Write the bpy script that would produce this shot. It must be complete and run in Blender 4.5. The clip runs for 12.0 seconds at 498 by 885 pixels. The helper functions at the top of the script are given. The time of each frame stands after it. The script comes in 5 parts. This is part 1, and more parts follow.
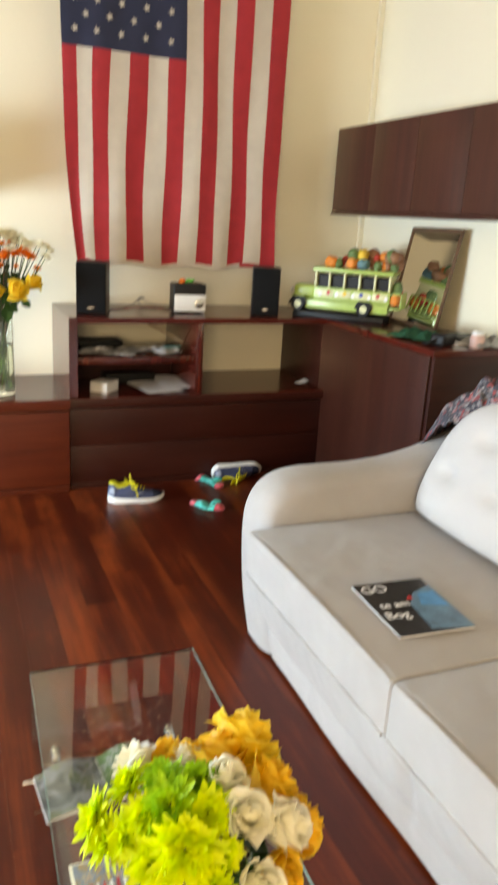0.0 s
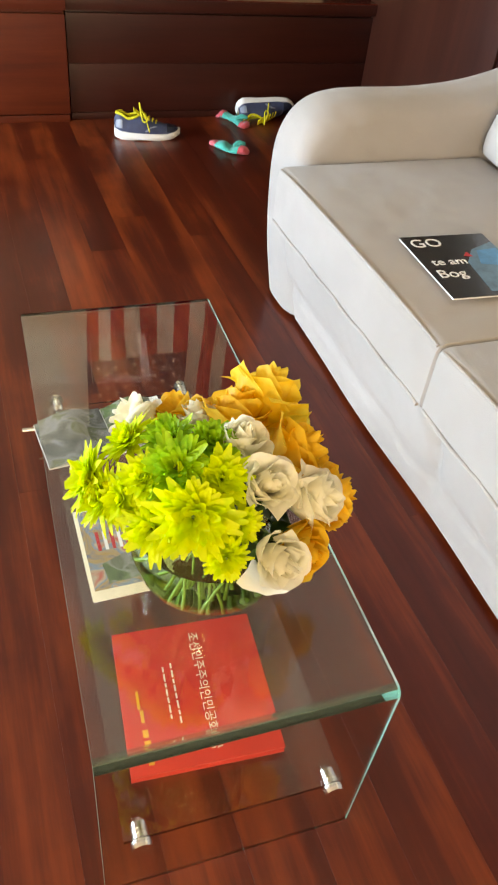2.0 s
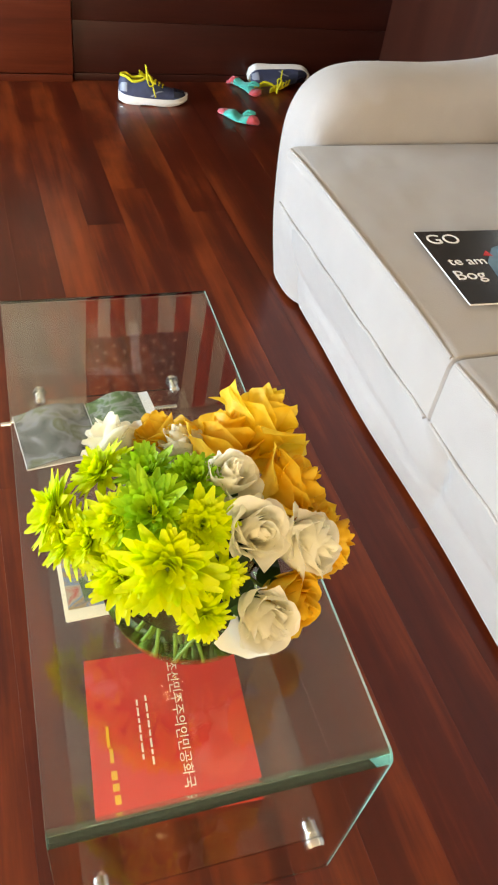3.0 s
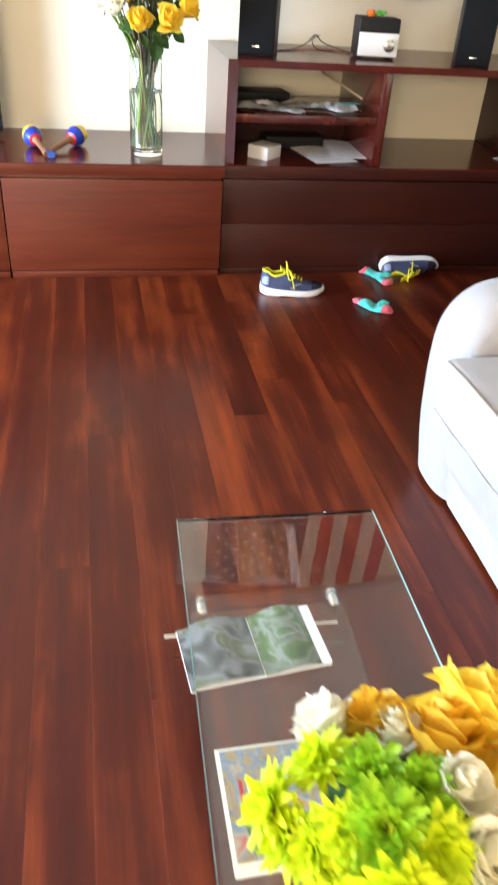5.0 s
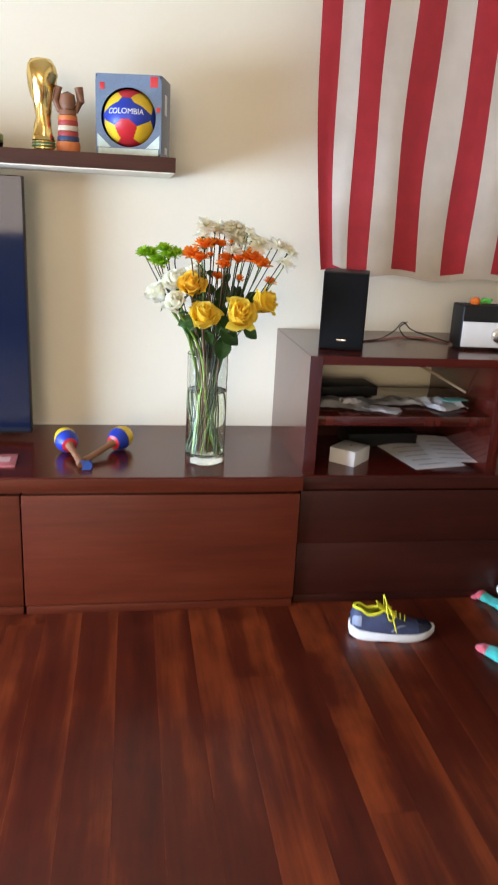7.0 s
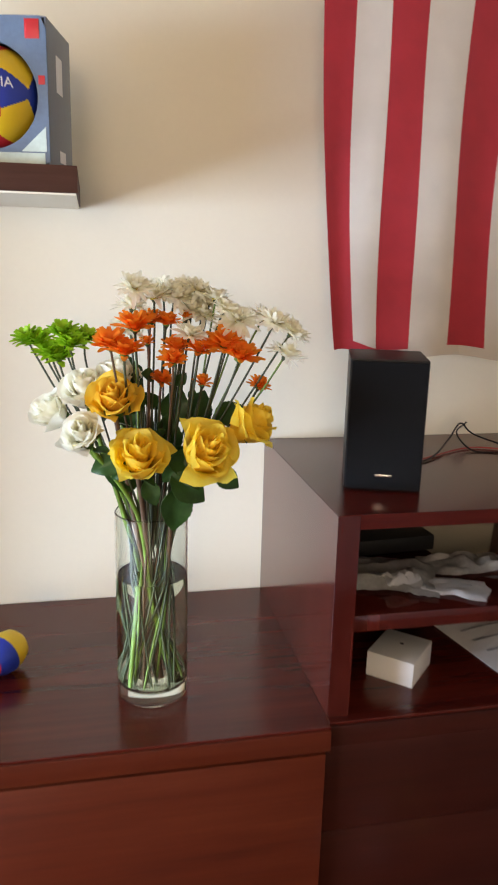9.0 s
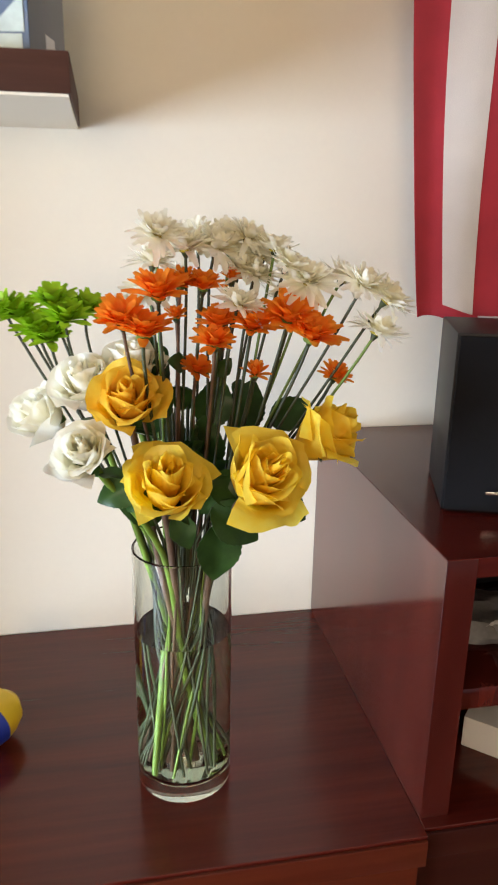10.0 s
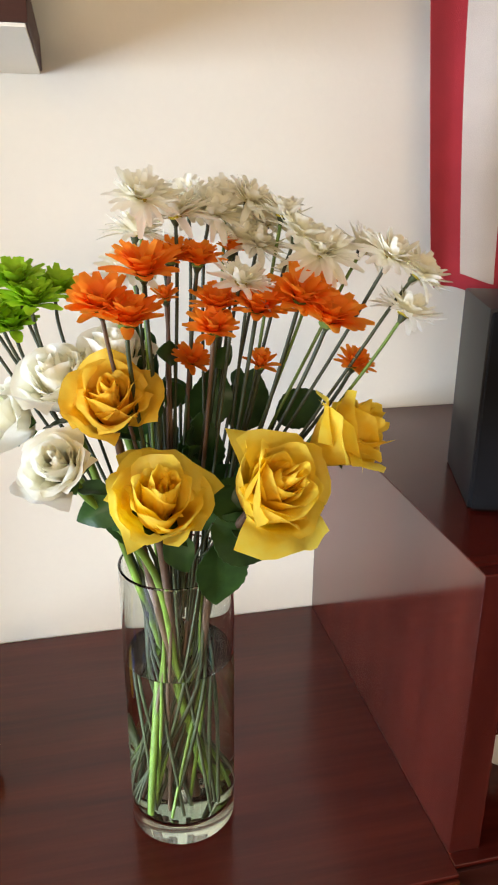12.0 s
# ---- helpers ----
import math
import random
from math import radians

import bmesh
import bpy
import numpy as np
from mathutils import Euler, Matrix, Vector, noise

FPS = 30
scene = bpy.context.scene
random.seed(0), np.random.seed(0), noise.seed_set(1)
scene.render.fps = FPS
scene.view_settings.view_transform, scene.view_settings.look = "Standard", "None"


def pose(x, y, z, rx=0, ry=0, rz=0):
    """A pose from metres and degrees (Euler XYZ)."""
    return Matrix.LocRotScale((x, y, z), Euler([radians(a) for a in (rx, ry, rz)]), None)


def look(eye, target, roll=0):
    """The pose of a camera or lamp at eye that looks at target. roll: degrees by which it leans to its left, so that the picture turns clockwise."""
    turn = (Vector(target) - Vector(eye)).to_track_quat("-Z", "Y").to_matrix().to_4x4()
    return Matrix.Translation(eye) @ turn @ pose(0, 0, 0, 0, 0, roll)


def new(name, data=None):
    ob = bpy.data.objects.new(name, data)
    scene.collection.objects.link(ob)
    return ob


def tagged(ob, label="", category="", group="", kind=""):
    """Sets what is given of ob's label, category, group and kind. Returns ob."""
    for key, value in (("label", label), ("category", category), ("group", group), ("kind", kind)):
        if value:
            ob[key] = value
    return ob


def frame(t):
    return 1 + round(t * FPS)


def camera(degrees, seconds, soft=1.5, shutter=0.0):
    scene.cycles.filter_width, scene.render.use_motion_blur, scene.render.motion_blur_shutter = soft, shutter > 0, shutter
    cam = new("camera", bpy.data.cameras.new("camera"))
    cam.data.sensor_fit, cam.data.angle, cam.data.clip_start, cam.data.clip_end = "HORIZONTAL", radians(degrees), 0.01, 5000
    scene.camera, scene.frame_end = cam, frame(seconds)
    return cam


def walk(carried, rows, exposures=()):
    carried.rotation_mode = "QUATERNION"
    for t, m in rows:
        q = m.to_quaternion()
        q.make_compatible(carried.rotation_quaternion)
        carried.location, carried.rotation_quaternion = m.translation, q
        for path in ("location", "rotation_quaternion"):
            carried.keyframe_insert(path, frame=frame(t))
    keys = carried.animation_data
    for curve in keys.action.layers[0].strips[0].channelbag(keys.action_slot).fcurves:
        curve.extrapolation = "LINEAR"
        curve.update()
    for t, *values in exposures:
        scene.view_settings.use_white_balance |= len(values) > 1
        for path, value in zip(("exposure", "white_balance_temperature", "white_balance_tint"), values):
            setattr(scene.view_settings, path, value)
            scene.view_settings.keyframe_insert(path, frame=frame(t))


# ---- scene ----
cam = camera(37.1, 12.0, 1.9, 0.4)
PATH = [
    (0, (0.051, 0.276, 1.397), (0.8, 2.038, 0.82), 3.4),
    (0.5, (0.051, 0.295, 1.331), (0.694, 1.969, 0.445), 4.3),
    (1, (0.076, 0.316, 1.29), (0.726, 1.859, 0.196), 5.6),
    (1.5, (0.107, 0.378, 1.239), (0.724, 1.829, 0.009), 5.5),
    (2, (0.126, 0.485, 1.215), (0.738, 1.845, -0.117), 7.2),
    (2.5, (0.143, 0.571, 1.201), (0.766, 1.869, -0.187), 8.0),
    (2.7, (0.163, 0.589, 1.201), (0.788, 1.876, -0.197), 8.9),
    (4.3, (0.201, 0.617, 1.232), (0.528, 2.106, -0.062), 7.8),
    (4.5, (0.189, 0.641, 1.261), (0.494, 2.191, 0.035), 5.8),
    (5, (0.067, 0.732, 1.298), (0.447, 2.338, 0.17), 4.5),
    (5.5, (0.035, 0.906, 1.313), (0.355, 2.641, 0.373), 2.1),
    (6, (0.059, 1.156, 1.31), (0.337, 2.969, 0.514), 2.3),
    (6.5, (0.037, 1.388, 1.31), (0.327, 3.248, 0.633), 2.6),
    (8.3, (0.144, 2.392, 1.346), (0.547, 4.29, 0.86), 1.9),
    (8.5, (0.147, 2.498, 1.337), (0.575, 4.391, 0.858), 1.0),
    (9, (0.206, 2.765, 1.323), (0.615, 4.663, 0.843), 1.5),
    (9.5, (0.244, 2.98, 1.314), (0.559, 4.876, 0.758), 1.3),
    (10, (0.218, 3.166, 1.303), (0.585, 5.037, 0.698), 1.0),
    (10.5, (0.214, 3.267, 1.295), (0.679, 5.093, 0.626), 0.7),
    (11, (0.235, 3.293, 1.298), (0.656, 5.131, 0.63), 1.2),
    (11.5, (0.223, 3.302, 1.298), (0.608, 5.147, 0.628), 1.3),
    (12, (0.218, 3.313, 1.299), (0.637, 5.141, 0.603), 0.4),
]
EXPOSURES = [(0, -0.05, 8300, 16), (2.5, 0.05, 8300, 18), (4.5, 0.2, 7300, 17), (5.5, 0.78, 6700, 23), (6.5, 0.04, 6700, 22), (8.5, -0.34, 7100, 25), (12, -0.24, 7300, 27)]
walk(cam, [(t, look(eye, target, roll)) for t, eye, target, roll in PATH], EXPOSURES)

# ---- light: sky through the windows ----
world = bpy.data.worlds.new("sky")
scene.world = world
world.use_nodes = True
wn = world.node_tree
sky = wn.nodes.new("ShaderNodeTexSky")
sky.sky_type, sky.sun_disc = "NISHITA", False
sky.sun_elevation, sky.sun_rotation = radians(38), radians(235)
wn.nodes["Background"].inputs[1].default_value = 0.1
wn.links.new(sky.outputs[0], wn.nodes["Background"].inputs[0])


def window_light(name, place, target, w, h, power, color):
    data = bpy.data.lights.new(name, "AREA")
    data.shape, data.size, data.size_y, data.energy, data.color = "RECTANGLE", w, h, power, color
    ob = new(name, data)
    ob.matrix_world = look(place, target)
    return ob


window_light("window_light_west", (-2.62, 2.85, 0.78), (0, 3.15, -0.5), 2.0, 1.2, 325, (0.50, 0.74, 1.0))
window_light("window_light_south", (-1.3, -2.52, 1.65), (-0.9, 0, 2.0), 1.7, 1.4, 120, (1.0, 0.87, 0.62))

# ---- helpers for materials and meshes ----
def node_mat(name, rough=0.5, metal=0.0, coat=0.0, spec=0.5):
    m = bpy.data.materials.new(name)
    m.use_nodes = True
    nt = m.node_tree
    b = nt.nodes["Principled BSDF"]
    b.inputs["Roughness"].default_value = rough
    b.inputs["Metallic"].default_value = metal
    b.inputs["Coat Weight"].default_value = coat
    b.inputs["Coat Roughness"].default_value = 0.08
    b.inputs["Specular IOR Level"].default_value = spec
    return m, nt, b


def coords(nt, scale=(1, 1, 1), shift=False):
    tc = nt.nodes.new("ShaderNodeTexCoord")
    mp = nt.nodes.new("ShaderNodeMapping")
    mp.inputs["Scale"].default_value = scale
    nt.links.new(tc.outputs["Object"], mp.inputs["Vector"])
    if shift:
        info = nt.nodes.new("ShaderNodeObjectInfo")
        k = nt.nodes.new("ShaderNodeMath")
        k.operation = "MULTIPLY"
        k.inputs[1].default_value = 37.0
        nt.links.new(info.outputs["Random"], k.inputs[0])
        nt.links.new(k.outputs[0], mp.inputs["Location"])
    return mp.outputs["Vector"]


def noise_node(nt, vec, scale, detail=4.0, rough=0.55):
    n = nt.nodes.new("ShaderNodeTexNoise")
    n.inputs["Scale"].default_value, n.inputs["Detail"].default_value, n.inputs["Roughness"].default_value = scale, detail, rough
    nt.links.new(vec, n.inputs["Vector"])
    return n.outputs["Fac"]


def ramp(nt, fac, stops):
    r = nt.nodes.new("ShaderNodeValToRGB")
    el = r.color_ramp.elements
    while len(el) < len(stops):
        el.new(0.5)
    for e, (p, c) in zip(el, stops):
        e.position, e.color = p, (*c, 1)
    nt.links.new(fac, r.inputs["Fac"])
    return r.outputs["Color"]


def add_bump(nt, b, fac, strength, distance):
    bp = nt.nodes.new("ShaderNodeBump")
    bp.inputs["Strength"].default_value, bp.inputs["Distance"].default_value = strength, distance
    nt.links.new(fac, bp.inputs["Height"])
    nt.links.new(bp.outputs["Normal"], b.inputs["Normal"])


def mul(c, k):
    return tuple(min(1.0, v * k) for v in c)


def plain(name, c, rough=0.5, metal=0.0, var=0.1, scale=6.0, bump=0.0, fine=120.0, coat=0.0, spec=0.5, sheen=0.0, trans=0.0, fold=0.0):
    """A surface of one colour with stains and grain at two scales."""
    m, nt, b = node_mat(name, rough, metal, coat, spec)
    v = coords(nt)
    a = noise_node(nt, v, scale, 3)
    f = noise_node(nt, v, fine, 3)
    mx = nt.nodes.new("ShaderNodeMath")
    mx.operation = "MULTIPLY_ADD"
    mx.inputs[1].default_value = 0.35
    nt.links.new(f, mx.inputs[0])
    nt.links.new(a, mx.inputs[2])
    col = ramp(nt, mx.outputs[0], [(0.4, mul(c, 1 - var)), (0.95, mul(c, 1 + var))])
    nt.links.new(col, b.inputs["Base Color"])
    if bump:
        add_bump(nt, b, f, bump, 0.002)
    if fold:
        fn = b.inputs["Normal"].links[0].from_node
        bp = nt.nodes.new("ShaderNodeBump")
        bp.inputs["Strength"].default_value, bp.inputs["Distance"].default_value = fold, 0.03
        nt.links.new(noise_node(nt, v, 5, 2), bp.inputs["Height"])
        nt.links.new(bp.outputs["Normal"], fn.inputs["Normal"])
    if sheen:
        b.inputs["Sheen Weight"].default_value = sheen
    if trans:
        b.inputs["Subsurface Weight"].default_value = trans
        b.inputs["Subsurface Radius"].default_value = (0.01, 0.008, 0.004)
        b.inputs["Subsurface Scale"].default_value = 0.5
    return m


def wood(name, dark, mid, light, along="x", rough=0.3, coat=0.3, shift=False, size=1.0, spec=0.5, vary=0.0, grain=0.35, blotch=0.0):
    m, nt, b = node_mat(name, rough, 0, coat, spec)
    s = {"x": (0.5, 9, 9), "y": (9, 0.5, 9), "z": (9, 9, 0.5)}[along]
    v = coords(nt, tuple(k * size for k in s), shift)
    n = noise_node(nt, v, 2.2, 6, 0.6)
    fine = noise_node(nt, v, 14, 4, 0.7)
    mx = nt.nodes.new("ShaderNodeMath")
    mx.operation = "MULTIPLY_ADD"
    mx.inputs[1].default_value = grain
    nt.links.new(fine, mx.inputs[0])
    nt.links.new(n, mx.inputs[2])
    fac = mx.outputs[0]
    if blotch:
        cloud = nt.nodes.new("ShaderNodeMapRange")
        cloud.inputs["To Min"].default_value, cloud.inputs["To Max"].default_value = -blotch, blotch
        nt.links.new(noise_node(nt, coords(nt, (1.6, 0.8, 1), shift), 4.5, 4, 0.6), cloud.inputs["Value"])
        both = nt.nodes.new("ShaderNodeMath")
        nt.links.new(fac, both.inputs[0])
        nt.links.new(cloud.outputs[0], both.inputs[1])
        fac = both.outputs[0]
    if vary:
        info = nt.nodes.new("ShaderNodeObjectInfo")
        k = nt.nodes.new("ShaderNodeMath")
        k.operation = "MULTIPLY_ADD"
        k.inputs[1].default_value = vary
        nt.links.new(info.outputs["Random"], k.inputs[0])
        nt.links.new(fac, k.inputs[2])
        sub = nt.nodes.new("ShaderNodeMath")
        sub.operation = "SUBTRACT"
        sub.inputs[1].default_value = vary / 2
        nt.links.new(k.outputs[0], sub.inputs[0])
        fac = sub.outputs[0]
    nt.links.new(ramp(nt, fac, [(0.4 - (0.35 - grain) / 2, dark), (0.66 - (0.35 - grain) / 2, mid), (0.95 - (0.35 - grain) / 2, light)]), b.inputs["Base Color"])
    add_bump(nt, b, fine, 0.06, 0.001)
    rr = nt.nodes.new("ShaderNodeMapRange")
    rr.inputs["To Min"].default_value, rr.inputs["To Max"].default_value = rough * 0.75, rough * 1.3
    nt.links.new(noise_node(nt, coords(nt), 3.0, 3), rr.inputs["Value"])
    nt.links.new(rr.outputs[0], b.inputs["Roughness"])
    return m


def glass(name, c=(1, 1, 1), ior=1.5, rough=0.0):
    m, nt, b = node_mat(name, rough)
    b.inputs["Base Color"].default_value = (*c, 1)
    b.inputs["Transmission Weight"].default_value = 1
    b.inputs["IOR"].default_value = ior
    return m


# ---- materials ----
WALL = plain("cream_wall_paint", (0.86, 0.80, 0.63), 0.75, var=0.025, scale=1.2, bump=0.12, fine=90)
CEIL = plain("cream_ceiling_paint", (0.66, 0.62, 0.54), 0.8, var=0.03, scale=1.0)
FLOORWOOD = wood("red_hardwood", (0.032, 0.0037, 0.0018), (0.075, 0.0095, 0.003), (0.26, 0.046, 0.010), "y", 0.32, 0.0, True, 0.5, spec=0.36, vary=0.06, grain=0.16, blotch=0.16)
GAP = plain("dark_joint", (0.02, 0.008, 0.005), 0.8)
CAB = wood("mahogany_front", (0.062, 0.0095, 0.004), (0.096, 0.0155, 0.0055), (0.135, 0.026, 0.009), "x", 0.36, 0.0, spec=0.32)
# CAB's wood with its colours cut to about a third
CABDARK = wood("mahogany_front_darker", (0.021, 0.0036, 0.002), (0.033, 0.0058, 0.003), (0.048, 0.009, 0.005), "x", 0.36, 0.0, spec=0.3)
CABTOP = wood("polished_dark_top", (0.045, 0.0050, 0.0035), (0.080, 0.009, 0.005), (0.12, 0.015, 0.008), "x", 0.19, 0.0, spec=0.45)
PLAINSIDE = wood("plain_mahogany_side", (0.032, 0.008, 0.005), (0.046, 0.012, 0.007), (0.06, 0.016, 0.009), "z", 0.32, 0.1)
CABSIDE = wood("mahogany_side", (0.03, 0.0045, 0.003), (0.06, 0.008, 0.005), (0.11, 0.016, 0.009), "z", 0.11, 0.0, spec=1.0)
HANGWOOD = wood("brown_wall_cabinet", (0.032, 0.010, 0.007), (0.055, 0.017, 0.011), (0.08, 0.026, 0.016), "z", 0.35, 0.15)
SHELFWOOD = wood("walnut_shelf", (0.05, 0.02, 0.013), (0.075, 0.03, 0.02), (0.105, 0.044, 0.029), "x", 0.6, 0.0, spec=0.2)
SOFA = plain("grey_white_upholstery", (0.37, 0.352, 0.342), 0.85, var=0.07, scale=4, bump=0.35, fine=420, sheen=0.25, fold=0.6)
CUSHION = plain("white_back_cushion", (0.48, 0.47, 0.47), 0.85, var=0.05, scale=3, bump=0.3, fine=420, sheen=0.2, fold=0.4)
GLASS = glass("clear_glass", (0.93, 0.97, 0.94), 1.6)
GLASSEDGE = glass("green_glass_edge", (0.12, 0.52, 0.40), rough=0.3)
GLASSBEND = glass("green_glass_bend", (0.42, 0.68, 0.59), 1.5)
GLASSBEND.node_tree.nodes["Principled BSDF"].inputs["Transmission Weight"].default_value = 0.93
GLASSEDGE.node_tree.nodes["Principled BSDF"].inputs["Transmission Weight"].default_value = 0.6
VASEGLASS = glass("vase_glass", (0.93, 0.975, 0.945))
WATER = glass("water", (0.95, 0.96, 0.84), 1.33)
GREENWATER = glass("greenish_water", (0.62, 0.76, 0.42), 1.33)
PANE = glass("window_pane", (1, 1, 1))
CHROME = plain("brushed_steel", (0.75, 0.75, 0.74), 0.22, 1.0, var=0.04)
BLACK = plain("black_plastic", (0.010, 0.010, 0.0105), 0.45, var=0.15, spec=0.25)
GRILLE = plain("black_speaker_cloth", (0.007, 0.007, 0.0075), 0.95, var=0.2, bump=0.5, fine=900, spec=0.2)
# the blue in the base colour stands in for a bluish reflection
SCREEN = plain("dark_screen", (0.006, 0.011, 0.028), 0.06, var=0.05, spec=0.18)
WHITE = plain("white_plastic", (0.78, 0.78, 0.77), 0.4, var=0.03)
PAPER = plain("white_paper", (0.82, 0.82, 0.83), 0.7, var=0.04, scale=9)
GREYINK = plain("grey_print", (0.35, 0.35, 0.37), 0.7)


# ---- meshes ----
def link(name, bm, mats, parent=None, label="", smooth=False):
    bmesh.ops.recalc_face_normals(bm, faces=bm.faces[:])
    me = bpy.data.meshes.new(name)
    bm.to_mesh(me)
    bm.free()
    for m in (mats if isinstance(mats, (list, tuple)) else [mats]):
        me.materials.append(m)
    if smooth:
        for p in me.polygons:
            p.use_smooth = True
        me.set_sharp_from_angle(angle=radians(smooth if smooth > 1 else 40))
    ob = new(name, me)
    if parent:
        ob.parent = parent
    if label:
        tagged(ob, label)
    return ob


def part(name, bm, material, parent, label="", smooth=28):
    return link(name, bm, material, parent, label, smooth)


def thing(name, x, y, z, rz=0, label="", category="", group="", kind=""):
    ob = new(name)
    ob.empty_display_size = 0.05
    ob.matrix_basis = pose(x, y, z, 0, 0, rz)
    return tagged(ob, label, category, group, kind)


def box(x0, x1, y0, y1, z0, z1, bevel=0.0, seg=2, bm=None):
    own = bmesh.new()
    m = Matrix.LocRotScale(((x0 + x1) / 2, (y0 + y1) / 2, (z0 + z1) / 2), None, (abs(x1 - x0), abs(y1 - y0), abs(z1 - z0)))
    bmesh.ops.create_cube(own, size=1, matrix=m)
    if bevel:
        bmesh.ops.bevel(own, geom=own.edges[:], offset=bevel, segments=seg, affect="EDGES", profile=0.6)
    return merged(bm, own)


def merged(bm, own, m=None):
    """own, moved by m, put into bm (or returned alone)."""
    if m is not None:
        bmesh.ops.transform(own, matrix=m, verts=own.verts[:])
    if bm is None:
        return own
    me = bpy.data.meshes.new("tmp")
    own.to_mesh(me)
    own.free()
    bm.from_mesh(me)
    bpy.data.meshes.remove(me)
    return bm


def lathe(profile, seg=32, bm=None, m=None):
    own = bmesh.new()
    rings = []
    for r, z in profile:
        if r < 1e-5:
            rings.append([own.verts.new((0, 0, z))])
        else:
            rings.append([own.verts.new((r * math.cos(2 * math.pi * i / seg), r * math.sin(2 * math.pi * i / seg), z)) for i in range(seg)])
    for a, b in zip(rings, rings[1:]):
        for i in range(seg):
            j = (i + 1) % seg
            if len(a) == 1 and len(b) == 1:
                continue
            if len(a) == 1:
                own.faces.new((a[0], b[i], b[j]))
            elif len(b) == 1:
                own.faces.new((a[i], a[j], b[0]))
            else:
                own.faces.new((a[i], a[j], b[j], b[i]))
    return merged(bm, own, m)


def tube(points, radius, seg=8, bm=None, ends=True):
    """A round bar along points; radius a number or one for each point."""
    own = bmesh.new()
    pts = [Vector(p) for p in points]
    rings = []
    up = Vector((0.31, 0.17, 0.93))
    for i, p in enumerate(pts):
        d = (pts[min(i + 1, len(pts) - 1)] - pts[max(i - 1, 0)]).normalized()
        a = d.cross(up)
        if a.length < 1e-4:
            a = d.cross(Vector((1, 0, 0)))
        a.normalize()
        b = d.cross(a)
        r = radius[i] if isinstance(radius, (list, tuple)) else radius
        rings.append([own.verts.new(p + r * (math.cos(2 * math.pi * k / seg) * a + math.sin(2 * math.pi * k / seg) * b)) for k in range(seg)])
    for a, b in zip(rings, rings[1:]):
        for k in range(seg):
            own.faces.new((a[k], a[(k + 1) % seg], b[(k + 1) % seg], b[k]))
    if ends:
        own.faces.new(rings[0][::-1])
        own.faces.new(rings[-1])
    return merged(bm, own)


def sheet(fn, nu, nv, thick=0.0, bm=None):
    """A grid of fn(u, v), u and v from 0 to 1, given a thickness along its normals."""
    own = bmesh.new()
    g = [[own.verts.new(fn(i / nu, j / nv)) for i in range(nu + 1)] for j in range(nv + 1)]
    for j in range(nv):
        for i in range(nu):
            own.faces.new((g[j][i], g[j][i + 1], g[j + 1][i + 1], g[j + 1][i]))
    if thick:
        bmesh.ops.recalc_face_normals(own, faces=own.faces[:])
        bmesh.ops.solidify(own, geom=own.faces[:], thickness=thick)
    return merged(bm, own)


def prism(outline, z0, z1, bevel=0.0, bm=None, m=None):
    """An outline of (x, y) raised from z0 to z1."""
    own = bmesh.new()
    lo = [own.verts.new((x, y, z0)) for x, y in outline]
    hi = [own.verts.new((x, y, z1)) for x, y in outline]
    own.faces.new(lo[::-1])
    own.faces.new(hi)
    n = len(outline)
    for i in range(n):
        own.faces.new((lo[i], lo[(i + 1) % n], hi[(i + 1) % n], hi[i]))
    if bevel:
        bmesh.ops.bevel(own, geom=own.edges[:], offset=bevel, segments=2, affect="EDGES", profile=0.6)
    return merged(bm, own, m)


def smoothed(points, per=6):
    """A smooth line through the points."""
    p = [Vector(q) for q in points]
    p = [2 * p[0] - p[1]] + p + [2 * p[-1] - p[-2]]
    out = []
    for i in range(1, len(p) - 2):
        for k in range(per):
            t = k / per
            out.append(0.5 * (2 * p[i] + (p[i + 1] - p[i - 1]) * t + (2 * p[i - 1] - 5 * p[i] + 4 * p[i + 1] - p[i + 2]) * t * t
                              + (3 * p[i] - p[i - 1] - 3 * p[i + 1] + p[i + 2]) * t ** 3))
    out.append(p[-2])
    return out


def lettering(name, text, size, m, material, parent, depth=0.0004, align="LEFT"):
    """Words as a mesh, laid down by the pose m in the parent's space."""
    cu = bpy.data.curves.new(name, "FONT")
    cu.body, cu.size, cu.extrude, cu.align_x = text, size, depth, align
    tmp = bpy.data.objects.new("tmp", cu)
    scene.collection.objects.link(tmp)
    bpy.context.view_layer.update()
    me = bpy.data.meshes.new_from_object(tmp.evaluated_get(bpy.context.evaluated_depsgraph_get()))
    bpy.data.objects.remove(tmp)
    me.materials.clear()
    me.materials.append(material)
    ob = new(name, me)
    ob.parent = parent
    ob.matrix_basis = m
    return ob


# ---- structure ----
XW, XE, YS, YN, ZC = -2.7, 2.535, -2.6, 4.515, 3.1
C, T = 0.49, 0.89  # counter height, hutch height


def wall(name, bm):
    return tagged(link(name, bm, WALL), "cream painted plaster wall, slightly uneven", "wall", kind="structure")


wall("wall_north", box(XW - 0.15, XE + 0.15, YN, YN + 0.15, 0, ZC))
wall("wall_east", box(XE, XE + 0.15, YS, YN, 0, ZC))
ceiling = tagged(link("ceiling", box(XW - 0.15, XE + 0.15, YS - 0.15, YN + 0.15, ZC, ZC + 0.15), CEIL), "plain cream painted ceiling", "ceiling", kind="structure")


